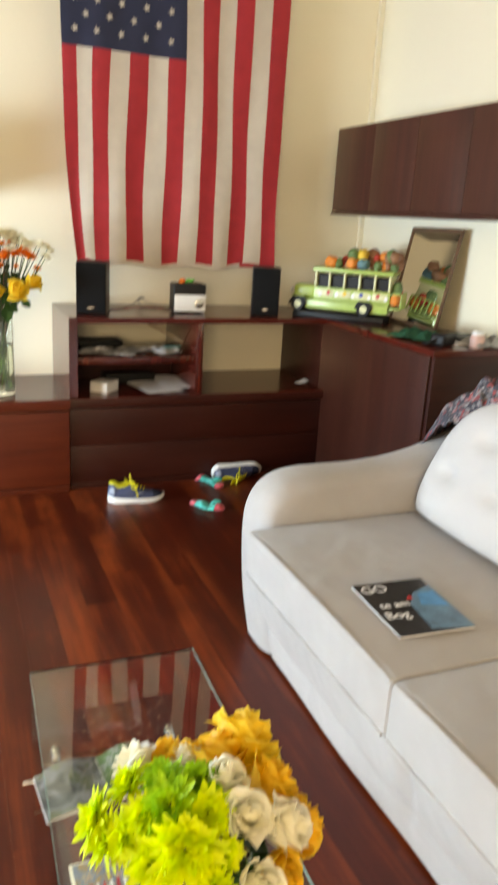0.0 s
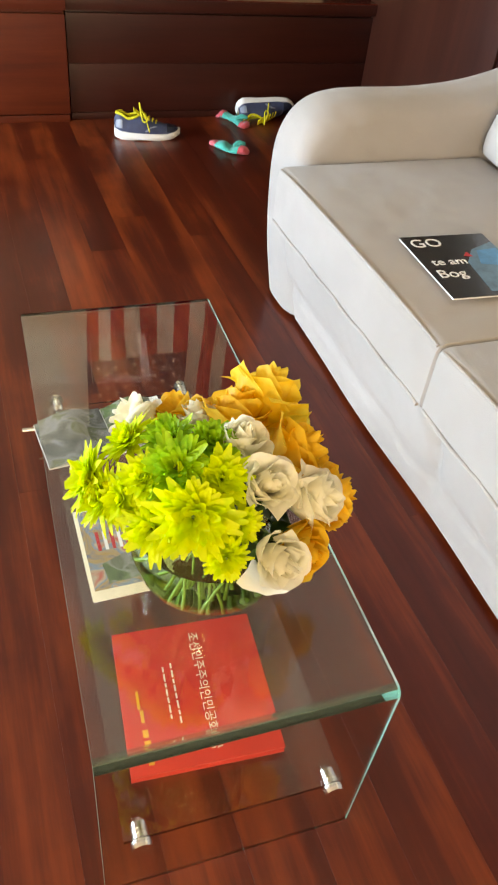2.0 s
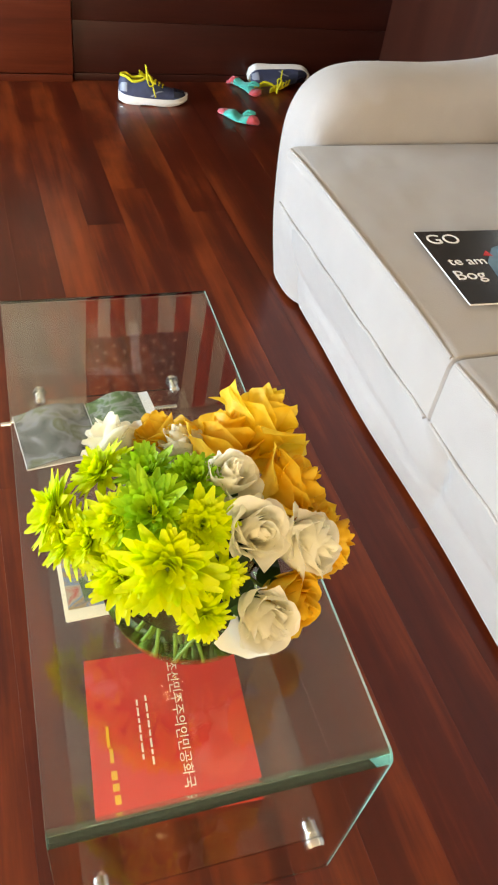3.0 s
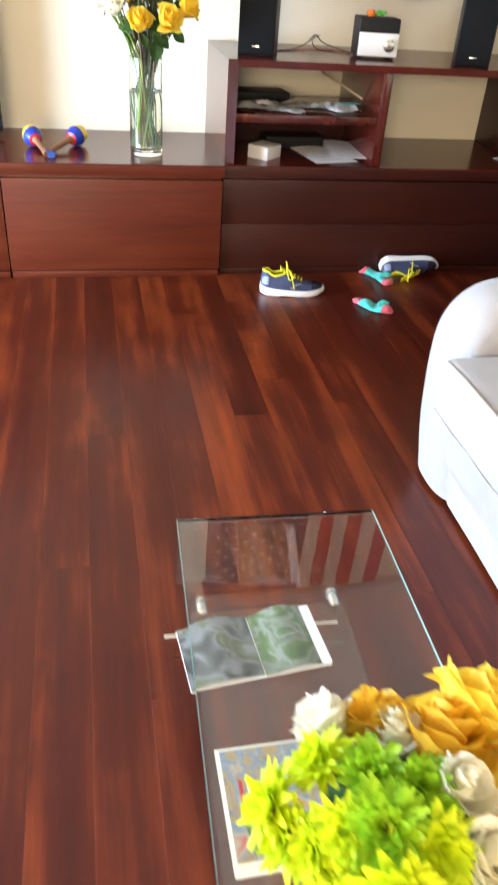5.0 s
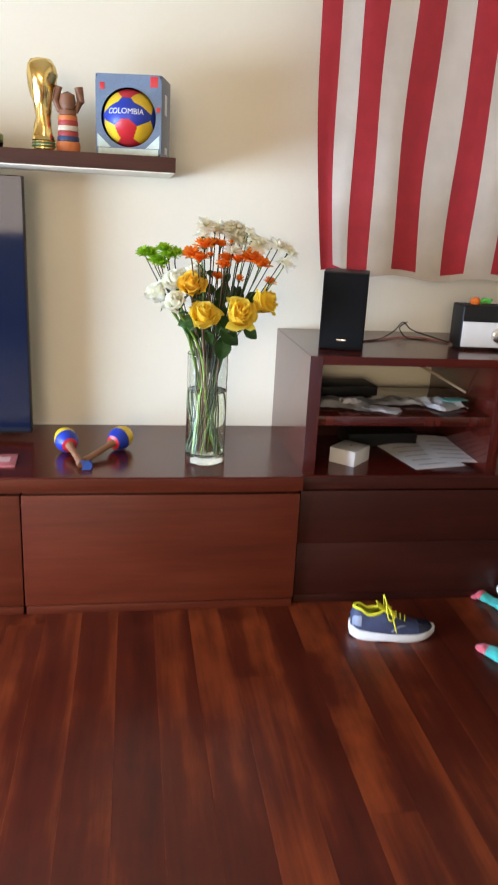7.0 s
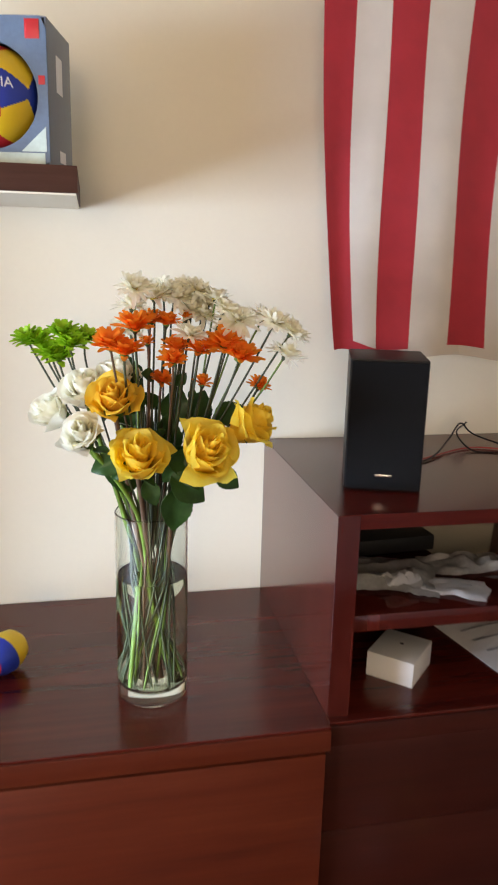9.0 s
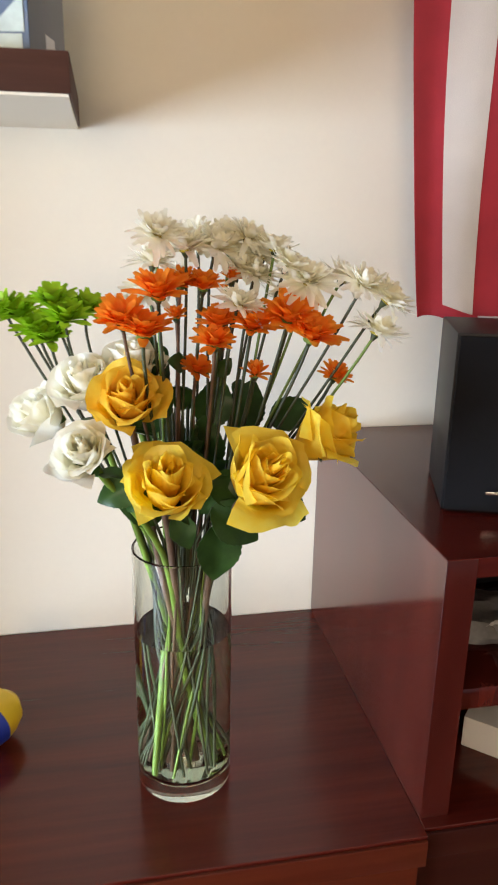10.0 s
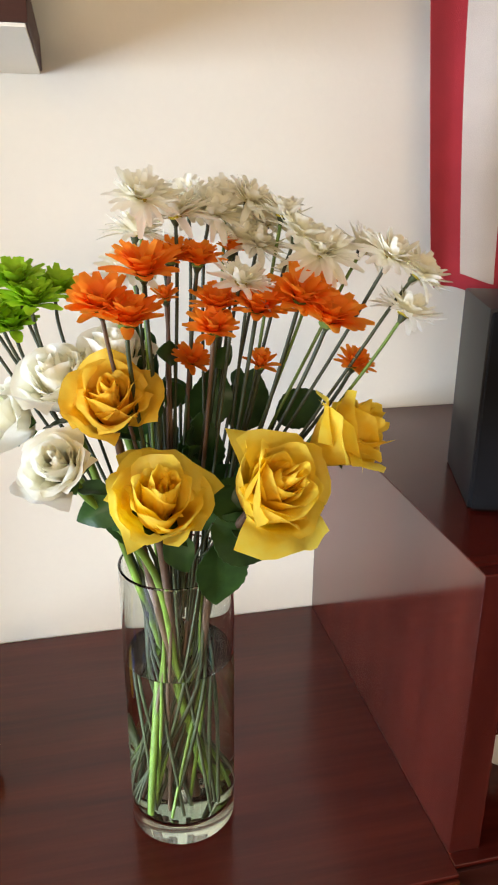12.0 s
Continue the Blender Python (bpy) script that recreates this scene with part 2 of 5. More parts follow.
def wall_with_window(name, along, at, out, a0, a1, w0, w1, z0, z1):
    """A wall along x or y with one opening."""
    bm = bmesh.new()
    for p, q, r, s in ((a0, w0, 0, ZC), (w1, a1, 0, ZC), (w0, w1, 0, z0), (w0, w1, z1, ZC)):
        lo, hi = sorted((at, out))
        if along == "y":
            box(lo, hi, p, q, r, s, bm=bm)
        else:
            box(p, q, lo, hi, r, s, bm=bm)
    return wall(name, bm)


wall_with_window("wall_west", "y", XW, XW - 0.15, YS, YN, 1.78, 3.9, 0.12, 2.1)
wall_with_window("wall_south", "x", YS, YS - 0.15, XW - 0.15, XE + 0.15, -2.35, -0.25, 0.85, 2.45)


def window(name, m, w, h):
    """A white two-leaf window lying in its own xz plane."""
    win = new(name)
    win.matrix_basis = m
    tagged(win, "white framed two-leaf window letting in daylight", "window", kind="structure")
    bm = bmesh.new()
    for a in (-w / 2, -0.025, w / 2 - 0.05):
        box(a, a + 0.05, -0.03, 0.03, 0, h, 0.004, bm=bm)
    box(-w / 2, w / 2, -0.03, 0.03, 0, 0.05, 0.004, bm=bm)
    box(-w / 2, w / 2, -0.03, 0.03, h - 0.05, h, 0.004, bm=bm)
    part("window_frame", bm, WHITE, win)
    for a in (-w / 2 + 0.05, 0.025):
        p = part("pane", box(a, a + w / 2 - 0.075, -0.003, 0.003, 0.05, h - 0.05), PANE, win)
        p.visible_shadow = False
    part("window_sill", box(-w / 2 - 0.05, w / 2 + 0.05, -0.09, -0.032, -0.03, 0.0, 0.005), WHITE, win)


window("window_1", pose(XW - 0.06, 2.84, 0.12, 0, 0, 90), 2.12, 1.98)
window("window_2", pose(-1.3, YS - 0.06, 0.85, 0, 0, 180), 2.1, 1.6)
# slim wall-coloured strip up the north-east corner
tagged(link("trim", box(2.505, XE, 4.488, YN, T, ZC, 0.004), WALL), "slim strip in the wall's paint up the wall corner", "trim", kind="structure")

# ---- built-in furniture along the north wall ----
def low_cabinet(x0, x1, mat, label, front, doors, drawers=()):
    """A low cabinet unit below the counter; doors are the x places of the gaps, drawers the z places."""
    cab = thing("low_cabinet", x0, front, 0, 0, label, "cabinet", "low cabinets along the wall")
    w, d = x1 - x0, YN - front
    part("body", box(0.002, w - 0.002, 0.024, d - 0.004, 0.0, C - 0.052, 0.002), mat, cab)
    part("plinth", box(0.004, w - 0.004, 0.006, 0.0235, 0.0, 0.03, 0.002), mat, cab)
    xs = [0.0] + [a - x0 for a in doors] + [w]
    zs = [0.034] + list(drawers) + [C - 0.062]
    for a, b in zip(xs, xs[1:]):
        for p, q in zip(zs, zs[1:]):
            part("drawer_front" if drawers else "door", box(a + 0.0012, b - 0.0012, 0.0, 0.022, p + (0.0006 if drawers else 0.002), q - (0.0006 if drawers else 0.002), 0.0012 if drawers else 0.0025), mat, cab)
    return cab


low_cabinet(-1.28, -0.292, CAB, "low mahogany cabinet unit with flat doors under the counter", 3.914, (-0.8,))
low_cabinet(-2.25, -1.282, CAB, "low mahogany cabinet unit with flat doors under the counter", 3.914, (-1.77,))
low_cabinet(-0.290, 0.618, CAB, "low mahogany cabinet unit with one wide flap front", 3.914, ())
low_cabinet(0.622, 2.046, CABDARK, "mahogany drawer unit, coloured darker, with shadow gaps under the shelving", 3.935, (), (0.235,))

counter = thing("counter", 0, 3.905, C - 0.048, 0, "long polished dark mahogany counter top on low cabinets", "counter")
part("slab", box(-2.27, 0.6215, 0.0, YN - 3.905 - 0.003, 0, 0.048, 0.001, 1), CABTOP, counter)
part("edge_strip", box(-2.27, 0.62, -0.006, -0.0005, 0.001, 0.044, 0.002), CAB, counter, "red mahogany front edge")
part("slab", box(0.6217, 2.046, 0.012, YN - 3.905 - 0.003, 0, 0.048, 0.001, 1), CABTOP, counter)
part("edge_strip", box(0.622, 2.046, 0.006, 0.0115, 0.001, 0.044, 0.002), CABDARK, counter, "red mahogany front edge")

hutch = thing("shelving_unit", 0.622, 3.935, C, 0, "dark mahogany open shelving unit standing on the counter", "shelf unit")
part("side_panel", box(0, 0.042, 0, YN - 3.935 - 0.003, 0.0, T - C - 0.0014, 0.0003, 1), CABSIDE, hutch)
part("side_panel", box(0.655, 0.695, 0.004, YN - 3.935 - 0.004, 0.0, T - C - 0.029, 0.003), CABSIDE, hutch)
bm = box(0.0424, 1.424, 0.001, YN - 3.935 - 0.004, T - C - 0.028, T - C - 0.0014)
box(0.0002, 1.424, 0.0, YN - 3.935 - 0.003, T - C - 0.0013, T - C, 0.0004, 1, bm=bm)
part("top", bm, CABTOP, hutch)
part("shelf", box(0.043, 0.654, 0.012, 0.45, 0.165, 0.198, 0.003), CABSIDE, hutch)
# board in the darker wood, behind the lower bay only
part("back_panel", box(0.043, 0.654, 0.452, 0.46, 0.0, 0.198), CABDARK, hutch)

tall = thing("sideboard", 2.05, 2.95, 0, 0, "tall dark mahogany sideboard with a flat side", "sideboard")
part("body", box(0.0, XE - 2.053, 0.0, YN - 2.953, 0.0, T - 0.03, 0.003), CABDARK, tall)
part("side_panel", box(-0.014, -0.001, 0.02, 1.035, 0.0, T - 0.031, 0.003), PLAINSIDE, tall)
part("side_panel", box(-0.014, -0.001, 1.04, YN - 2.953, C + 0.001, T - 0.043, 0.003), CABDARK, tall)
part("top", box(-0.018, XE - 2.053, -0.012, 0.985, T - 0.029, T + 0.001, 0.004), CABTOP, tall)
part("top", box(0.0, XE - 2.053, 0.987, YN - 2.953, T - 0.029, T + 0.001, 0.004), CABTOP, tall)

hang = thing("wall_cabinet", 2.2, 4.3, 1.452, 0, "long brown mahogany wall cabinet with flat doors", "cabinet")
part("body", box(0.02, XE - 2.203, -2.4, 0.0, 0.012, 0.46, 0.003), HANGWOOD, hang)
for i in range(6):
    part("door", box(0.0, 0.0185, -0.4 * (i + 1) + 0.0015, -0.4 * i - 0.0015, 0.016, 0.458, 0.0025), HANGWOOD, hang)
part("bottom_rail", box(-0.006, XE - 2.204, -2.402, 0.003, -0.004, 0.0115, 0.003), HANGWOOD, hang)

shelf = thing("wall_shelf", 0.19, 4.12, 1.42, 0, "thick floating walnut wall shelf", "shelf")
part("board", box(-2.0, 0, 0, YN - 4.12, 0.0035, 0.048, 0.002), SHELFWOOD, shelf)
# thin sheet in the wall's material, so the underside blends with the wall
part("underside", box(-1.997, -0.003, 0.003, YN - 4.121, 0, 0.0033), WALL, shelf, "underside in the wall's cream colour")

tv = thing("television", -0.30, 4.31, C, 0, "large black flat television, switched off", "television")
part("casing", box(-1.47, 0.0, 0.0, 0.045, 0.025, 0.905, 0.003, 2), BLACK, tv)
part("screen", box(-1.467, -0.003, -0.0025, -0.0003, 0.035, 0.902), SCREEN, tv)
for a in (-1.25, -0.3):
    part("foot", prism([(a, -0.09), (a + 0.03, -0.09), (a + 0.05, 0.1), (a - 0.02, 0.1)], 0.0, 0.0235, 0.004), BLACK, tv)

# ---- sofa ----
sofa = thing("sofa", 0.98, 0.5, 0, 0, "grey-white upholstered two-seat sofa with rounded arms", "sofa")


def seat_front(y0, y1, zs, xs, bulge):
    """The padded front cloth, following heights zs at depths xs."""
    line = smoothed([(x, 0, z) for x, z in zip(xs, zs)], 5)
    def fn(u, v):
        k = v * (len(line) - 1)
        i = min(int(k), len(line) - 2)
        p = line[i].lerp(line[i + 1], k - i)
        y = y0 + (y1 - y0) * u
        puff = bulge * (1 - (2 * u - 1) ** 8)
        pull = 0.030 * math.exp(-((y - 0.885 - 0.02 * math.sin(7 * v)) / 0.022) ** 2) * v ** 1.2
        fold = 0.010 * math.exp(-((v - 0.42 - 0.03 * math.sin(4 * y)) / 0.07) ** 2)
        return (p.x - puff + pull + fold + 0.004 * math.sin(9 * y + 4 * v) + 0.003 * math.sin(23 * y + 2 * v) * v, y, p.z)
    return fn


part("base", box(0.045, 0.93, -0.08, 1.9, 0.02, 0.33, 0.02), SOFA, sofa)
fn = seat_front(0.07, 1.705, (0.015, 0.1, 0.22, 0.325), (0.018, 0.0, -0.035, -0.06), 0.006)
part("front_panel", sheet(fn, 120, 24, 0.02), SOFA, sofa)
for y0, y1 in ((0.075, 0.893), (0.887, 1.70)):
    c = box(-0.1, 0.52, y0, y1, 0.335, 0.487, 0.026, 4)
    for vt in c.verts:
        u, w = (vt.co.x + 0.1) / 0.62, (vt.co.y - y0) / (y1 - y0)
        if w < 0.04 or w > 0.96:
            mid = 0.0 if w < 0.5 else 1.0
            vt.co.y += 0.45 * ((y0 if mid == 0 else y1) - vt.co.y)
        if vt.co.z > 0.44:
            vt.co.z += 0.008 * (1 - (2 * w - 1) ** 4)
    part("seat_cushion", c, SOFA, sofa)
    part("piping", tube([(-0.1, y0 + 0.014 + (y1 - y0 - 0.028) * k / 16, 0.345 + 0.003 * math.sin(1.7 * k)) for k in range(17)], 0.0045), SOFA, sofa)
    part("piping", tube([(-0.094, y0 + 0.012 + (y1 - y0 - 0.024) * k / 12, 0.481 + 0.006 * (1 - (k / 6 - 1) ** 4)) for k in range(13)], 0.004), SOFA, sofa)


def arm(name, y0, y1):
    """A rounded arm: a side outline swept across its width, with soft edges."""
    pts = smoothed([Vector((x, 0, z)) for x, z in ((0.0, 0.015), (-0.03, 0.2), (-0.042, 0.40), (-0.03, 0.52), (0.02, 0.592), (0.12, 0.622), (0.35, 0.626), (0.52, 0.645), (0.68, 0.69), (0.85, 0.77))], 6)
    outline = [(p.x, p.z) for p in pts] + [(0.95, 0.77), (0.95, 0.015)]
    bm = bmesh.new()
    n = 10
    rings = []
    for k in range(n + 1):
        u = k / n
        y = y0 + (y1 - y0) * u
        inset = 0.045 * (abs(2 * u - 1) ** 3.2)
        ring = []
        for x, z in outline:
            zz = z - inset * min(1.0, max(0.0, (z - 0.35) / 0.2))
            xx = x + inset * 0.6 * (1 if x < 0.1 else 0)
            ring.append(bm.verts.new((xx, y, zz)))
        rings.append(ring)
    for a, b in zip(rings, rings[1:]):
        for i in range(len(outline)):
            j = (i + 1) % len(outline)
            bm.faces.new((a[i], a[j], b[j], b[i]))
    bm.faces.new(rings[0])
    bm.faces.new(rings[-1][::-1])
    return part(name, bm, SOFA, sofa, "", 50)


arm("arm", 1.715, 1.93)
arm("arm", -0.15, 0.065)
back = box(0.76, 0.96, -0.1, 1.88, 0.05, 0.86, 0.06, 4)
part("backrest", back, SOFA, sofa)


def cushion(y0, y1):
    def puffy(side):
        def fn(u, v):
            e = (1 - abs(2 * u - 1) ** 5) ** 0.5 * (1 - abs(2 * v - 1) ** 5) ** 0.5
            dent = sum(math.exp(-((u - a) ** 2 + (v - b) ** 2) / 0.004) for a, b in ((0.2, 0.42), (0.5, 0.42), (0.8, 0.42), (0.35, 0.72), (0.65, 0.72)))
            t = 0.095 * e - (0.026 * dent if side < 0 else 0)
            wob = 0.008 * math.sin(7 * u + 3 * v) * e
            x = 0.49 + 0.13 * v + side * t + wob
            return (x + 0.02, (y0 + y1) / 2 + (y1 - y0) * (u - 0.5) * (1 - 0.16 * v ** 5) + 0.01 * math.sin(5 * v), 0.497 + 0.43 * v - 0.1 * v * abs(2 * u - 1) ** 4 - 0.12 * side * t)
        return fn
    bm = sheet(puffy(-1), 40, 40)
    sheet(puffy(1), 40, 40, bm=bm)
    bmesh.ops.remove_doubles(bm, verts=bm.verts[:], dist=0.0015)
    return bm


for y0, y1 in ((0.08, 0.88), (0.89, 1.69)):
    part("back_cushion", cushion(y0, y1), CUSHION, sofa, "plump white back cushion")

# ---- glass coffee table ----
TX0, TX1, TY0, TY1, TZ = 0.158, 0.538, 0.858, 1.796, 0.392
table = thing("coffee_table", TX0, TY0, 0, -2.0, "bent clear glass coffee table with a lower shelf", "table")
TW, TL, TH, R = TX1 - TX0, TY1 - TY0, 0.012, 0.0145


def bent_line(off):
    """Side view of the bent sheet, off inside its outer face."""
    pts = [(off, 0.0)]
    r = R - off
    for k in range(9):
        a = math.pi - k * math.pi / 16
        pts.append((R + r * math.cos(a), TZ - R + r * math.sin(a)))
    for k in range(9):
        a = math.pi / 2 - k * math.pi / 16
        pts.append((TL - R + r * math.cos(a), TZ - R + r * math.sin(a)))
    pts.append((TL - off, 0.0))
    return pts


bm = bmesh.new()
o, i_ = bent_line(0.0), bent_line(TH)
vv = {}
for key, line in (("o", o), ("i", i_)):
    for s, x in ((0, 0.0), (1, TW)):
        vv[key, s] = [bm.verts.new((x, y, z)) for y, z in line]
n = len(o)
for k in range(n - 1):
    for key in "oi":
        bm.faces.new((vv[key, 0][k], vv[key, 0][k + 1], vv[key, 1][k + 1], vv[key, 1][k])).material_index = 2 if 1 <= k <= 8 else 0
    for s in (0, 1):
        bm.faces.new((vv["o", s][k], vv["o", s][k + 1], vv["i", s][k + 1], vv["i", s][k])).material_index = 1 if k < n - 4 else 0
for k in (0, n - 1):
    bm.faces.new((vv["o", 0][k], vv["o", 1][k], vv["i", 1][k], vv["i", 0][k])).material_index = 1
top = part("bent_top", bm, [GLASS, GLASSEDGE, GLASSBEND], table, "clear glass with green edges", 30)
top.visible_shadow = False
sh = part("lower_shelf", box(0.03, TW - 0.03, TH + 0.004, TL - TH - 0.004, 0.138, 0.146), GLASS, table)
sh.visible_shadow = False
for x in (0.052, TW - 0.052):
    for y, s in ((TH, 1), (TL - TH, -1)):
        bm = lathe([(0, -0.022), (0.013, -0.022), (0.0145, -0.019), (0.0145, -0.0125), (0.008, -0.0122), (0.008, -0.0001), (0, -0.0001)], 16, m=pose(x, y, 0.153, -90 * s, 0, 0))
        lathe([(0, 0.0001), (0.011, 0.0001), (0.011, 0.02), (0.006, 0.026), (0, 0.026)], 16, bm, pose(x, y, 0.153, -90 * s, 0, 0))
        part("shelf_bolt", bm, CHROME, table, "polished steel bolt")

# ---- flag on the north wall ----
FLAG_RED = plain("flag_red_cloth", (0.38, 0.016, 0.024), 0.8, var=0.14, scale=14, bump=0.3, fine=700, sheen=0.1, fold=0.3)
FLAG_WHITE = plain("flag_white_cloth", (0.53, 0.465, 0.385), 0.85, var=0.08, scale=10, bump=0.3, fine=700, sheen=0.1, fold=0.3)
FLAG_BLUE = plain("flag_blue_cloth", (0.016, 0.02, 0.05), 0.85, var=0.15, scale=12, bump=0.3, fine=700)
flag = thing("flag", 0.668, 4.325, 1.125, 0, "large red and white striped flag hung vertically on the wall", "flag")
FW, FL = 1.192, 1.855


def flag_point(u, v, lift=0.0):
    """u across the flag, v from its lower hem upwards."""
    d = 1 - v
    x = FW * u + 0.07 * (1 - u) ** 6 * d ** 6 - 0.045 * math.sin(math.pi * min(1, 2.2 * u)) * d ** 1.5 - 0.012 * u ** 5 * d ** 3
    x += 0.012 * math.sin(6 * v + 9 * u) * d + 0.004 * math.sin(15 * v + 21 * u) * d - 0.02 * min(1, u * 6) * min(1, (1 - u) * 5) + 0.006 * u
    y = 0.012 * v + (0.012 * math.sin(17 * u + 2.5 * v) + 0.006 * math.sin(41 * u - 5 * v)) * (0.25 + 0.75 * d)
    y += 0.03 * (1 - u) ** 8 * d ** 2
    z = FL * v - 0.012 * math.sin(math.pi * u) * d ** 3 + 0.009 * math.sin(23 * u + 0.6) * d ** 4
    return Vector((x, y - lift, z))


for k in range(13):
    vtop = 1.0 if k >= 7 else 0.556
    u0, u1 = k / 13, (k + 1) / 13
    part("stripe", sheet(lambda a, b: flag_point(u0 + (u1 - u0) * a, vtop * b), 5, 34, 0.0012), FLAG_RED if k % 2 == 0 else FLAG_WHITE, flag, "red cloth stripe" if k % 2 == 0 else "white cloth stripe", 60)
part("canton", sheet(lambda a, b: flag_point(7 / 13 * a, 0.556 + 0.444 * b), 30, 14, 0.0012), FLAG_BLUE, flag, "dark blue cloth field", 60)
for row in range(11):
    n = 5 if row % 2 == 0 else 4
    for s in range(n):
        u = (0.083 + 0.119 * (s if n == 5 else s + 0.5)) / FW
        v = 0.556 + (0.076 + 0.068 * row) / FL
        c = flag_point(u, v, 0.0016)
        out = []
        for q in range(10):
            r = 0.020 if q % 2 == 0 else 0.008
            an = math.pi / 2 + q * math.pi / 5 + 0.3
            out.append((r * math.cos(an), r * math.sin(an)))
        part("star", prism(out, 0, 0.001, m=Matrix.Translation(c) @ pose(0, 0, 0, 90)), FLAG_WHITE, flag)
for k in range(6):
    part("hem", sheet(lambda a, b: flag_point(k / 6 + a / 6, 0.012 * b, 0.0018), 8, 2, 0.0008), FLAG_RED if k in (0, 5) else FLAG_WHITE, flag)

part("batten", box(0.0, FW, 0.022, YN - 4.327, FL - 0.03, FL + 0.004, 0.002), SHELFWOOD, flag, "wooden batten that holds the flag")

# ---- loudspeakers, radio and cables on the shelving unit ----
def loudspeaker(x, y, rz):
    s = thing("loudspeaker", x, y, T, rz, "small black bookshelf loudspeaker with cloth grille on the shelving", "loudspeaker", "loudspeakers on the shelving")
    part("cabinet", box(-0.0745, 0.0745, 0.012, 0.175, 0, 0.256, 0.003), BLACK, s)
    part("grille", box(-0.072, 0.072, 0.0, 0.0115, 0.003, 0.253, 0.004), GRILLE, s)
    part("badge", box(-0.016, 0.016, -0.0015, -0.0002, 0.03, 0.0345, 0.0004), CHROME, s, "small silver badge")
    return s


loudspeaker(0.752, 4.06, -18)
loudspeaker(1.695, 4.03, -21)
radio = thing("radio", 1.29, 4.105, T, -4, "small black and white table radio with a round dial", "radio")
part("body", box(-0.088, 0.088, 0.008, 0.12, 0.008, 0.155, 0.008, 3), BLACK, radio)
part("front_panel", box(-0.086, 0.086, 0.0, 0.0075, 0.012, 0.1, 0.003), WHITE, radio, "white plastic front")
part("dial", lathe([(0, 0), (0.026, 0), (0.024, 0.012), (0.02, 0.014), (0, 0.014)], 24, m=pose(0.045, -0.0002, 0.055, 90)), CHROME, radio)
for a in (-0.07, 0.07):
    part("foot", box(a - 0.01, a + 0.01, 0.02, 0.1, 0, 0.0078, 0.002), BLACK, radio)
ORANGE_TOY = plain("orange_plastic", (0.75, 0.16, 0.02), 0.4, var=0.08)
GREEN_TOY = plain("green_plastic", (0.08, 0.55, 0.07), 0.4, var=0.08)
toy = thing("plastic_toy", 1.285, 4.16, T + 0.1555, 15, "tiny orange and green plastic toy on the radio", "toy")
part("body", lathe([(0, 0.0), (0.014, 0.002), (0.019, 0.012), (0.014, 0.024), (0, 0.027)], 14, m=pose(-0.03, 0, 0)), ORANGE_TOY, toy)
bm = tube([(-0.008, 0, 0.008), (0.01, 0.0, 0.016), (0.03, -0.005, 0.012), (0.045, 0.004, 0.016)], [0.007, 0.009, 0.009, 0.006], 8)
part("tail", bm, GREEN_TOY, toy)


def cable(name, pts, r, mat, label):
    c = part(name, tube(smoothed(pts, 8), r, 6), mat, None)
    return tagged(c, label, "cable")


RED_CABLE = plain("red_cable", (0.35, 0.03, 0.03), 0.5)
cable("cable", [(0.82, 4.2, T + 0.003), (0.95, 4.27, T + 0.004), (1.05, 4.38, T + 0.02), (1.1, 4.42, T + 0.05), (1.14, 4.41, T + 0.02), (1.22, 4.25, T + 0.004)], 0.0022, BLACK, "thin black cable lying behind the radio")
cable("cable", [(0.82, 4.19, T + 0.003), (0.98, 4.3, T + 0.003), (1.12, 4.36, T + 0.003), (1.25, 4.26, T + 0.003)], 0.0018, RED_CABLE, "thin red cable lying behind the radio")
cable("cable", [(1.12, 4.43, T + 0.05), (1.08, 4.4, T + 0.03), (1.09, 4.33, T + 0.003), (1.16, 4.31, T + 0.003)], 0.002, BLACK, "looped black cable on the shelving")

# ---- things inside the shelving ----
BAG = plain("crumpled_grey_plastic", (0.55, 0.55, 0.54), 0.25, var=0.2, scale=30, coat=0.4)
TEAL = plain("teal_print", (0.12, 0.42, 0.40), 0.5, var=0.1)
INK = plain("dark_print", (0.06, 0.06, 0.07), 0.6)


def crumpled(name, x, y, z, w, d, h, rz, mat, seed, label, category):
    """A creased bag or paper lying on a shelf."""
    def height(a, b):
        p = Vector((a * 3.1 + seed, b * 3.3, seed * 1.7))
        e = min(1.0, 4 * min(a, 1 - a, b, 1 - b) + 0.25)
        return h * e * (0.35 + 0.65 * abs(noise.noise(p)) * 1.8) + 0.25 * h * abs(noise.noise(p * 3.7))
    def up(a, b):
        q = 0.02 * noise.noise(Vector((a * 2, b * 2, seed)))
        return (w * (a - 0.5) + q, d * (b - 0.5) + q, 0.002 + height(a, b))
    ob = thing(name, x, y, z, rz, label, category)
    bm = sheet(up, 18, 14)
    bmesh.ops.solidify(bm, geom=bm.faces[:], thickness=0.0012)
    part("sheet", bm, mat, ob, "", 25)
    return ob


SZ = C + 0.1985
crumpled("plastic_bag", 0.80, 4.10, SZ, 0.2, 0.17, 0.022, -20, BAG, 1.3, "crumpled clear plastic bag with dark print on the shelf", "bag")
crumpled("plastic_bag", 0.99, 4.13, SZ, 0.2, 0.10, 0.02, -6, BAG, 4.1, "crumpled clear plastic bag on the shelf", "bag")
crumpled("paper_packet", 0.90, 4.03, SZ + 0.001, 0.15, 0.09, 0.010, -24, PAPER, 7.7, "creased white paper packet on the shelf", "packet")
crumpled("tissue", 0.79, 4.03, SZ + 0.024, 0.065, 0.05, 0.016, 10, PAPER, 2.2, "small crumpled white tissue on a bag", "tissue")
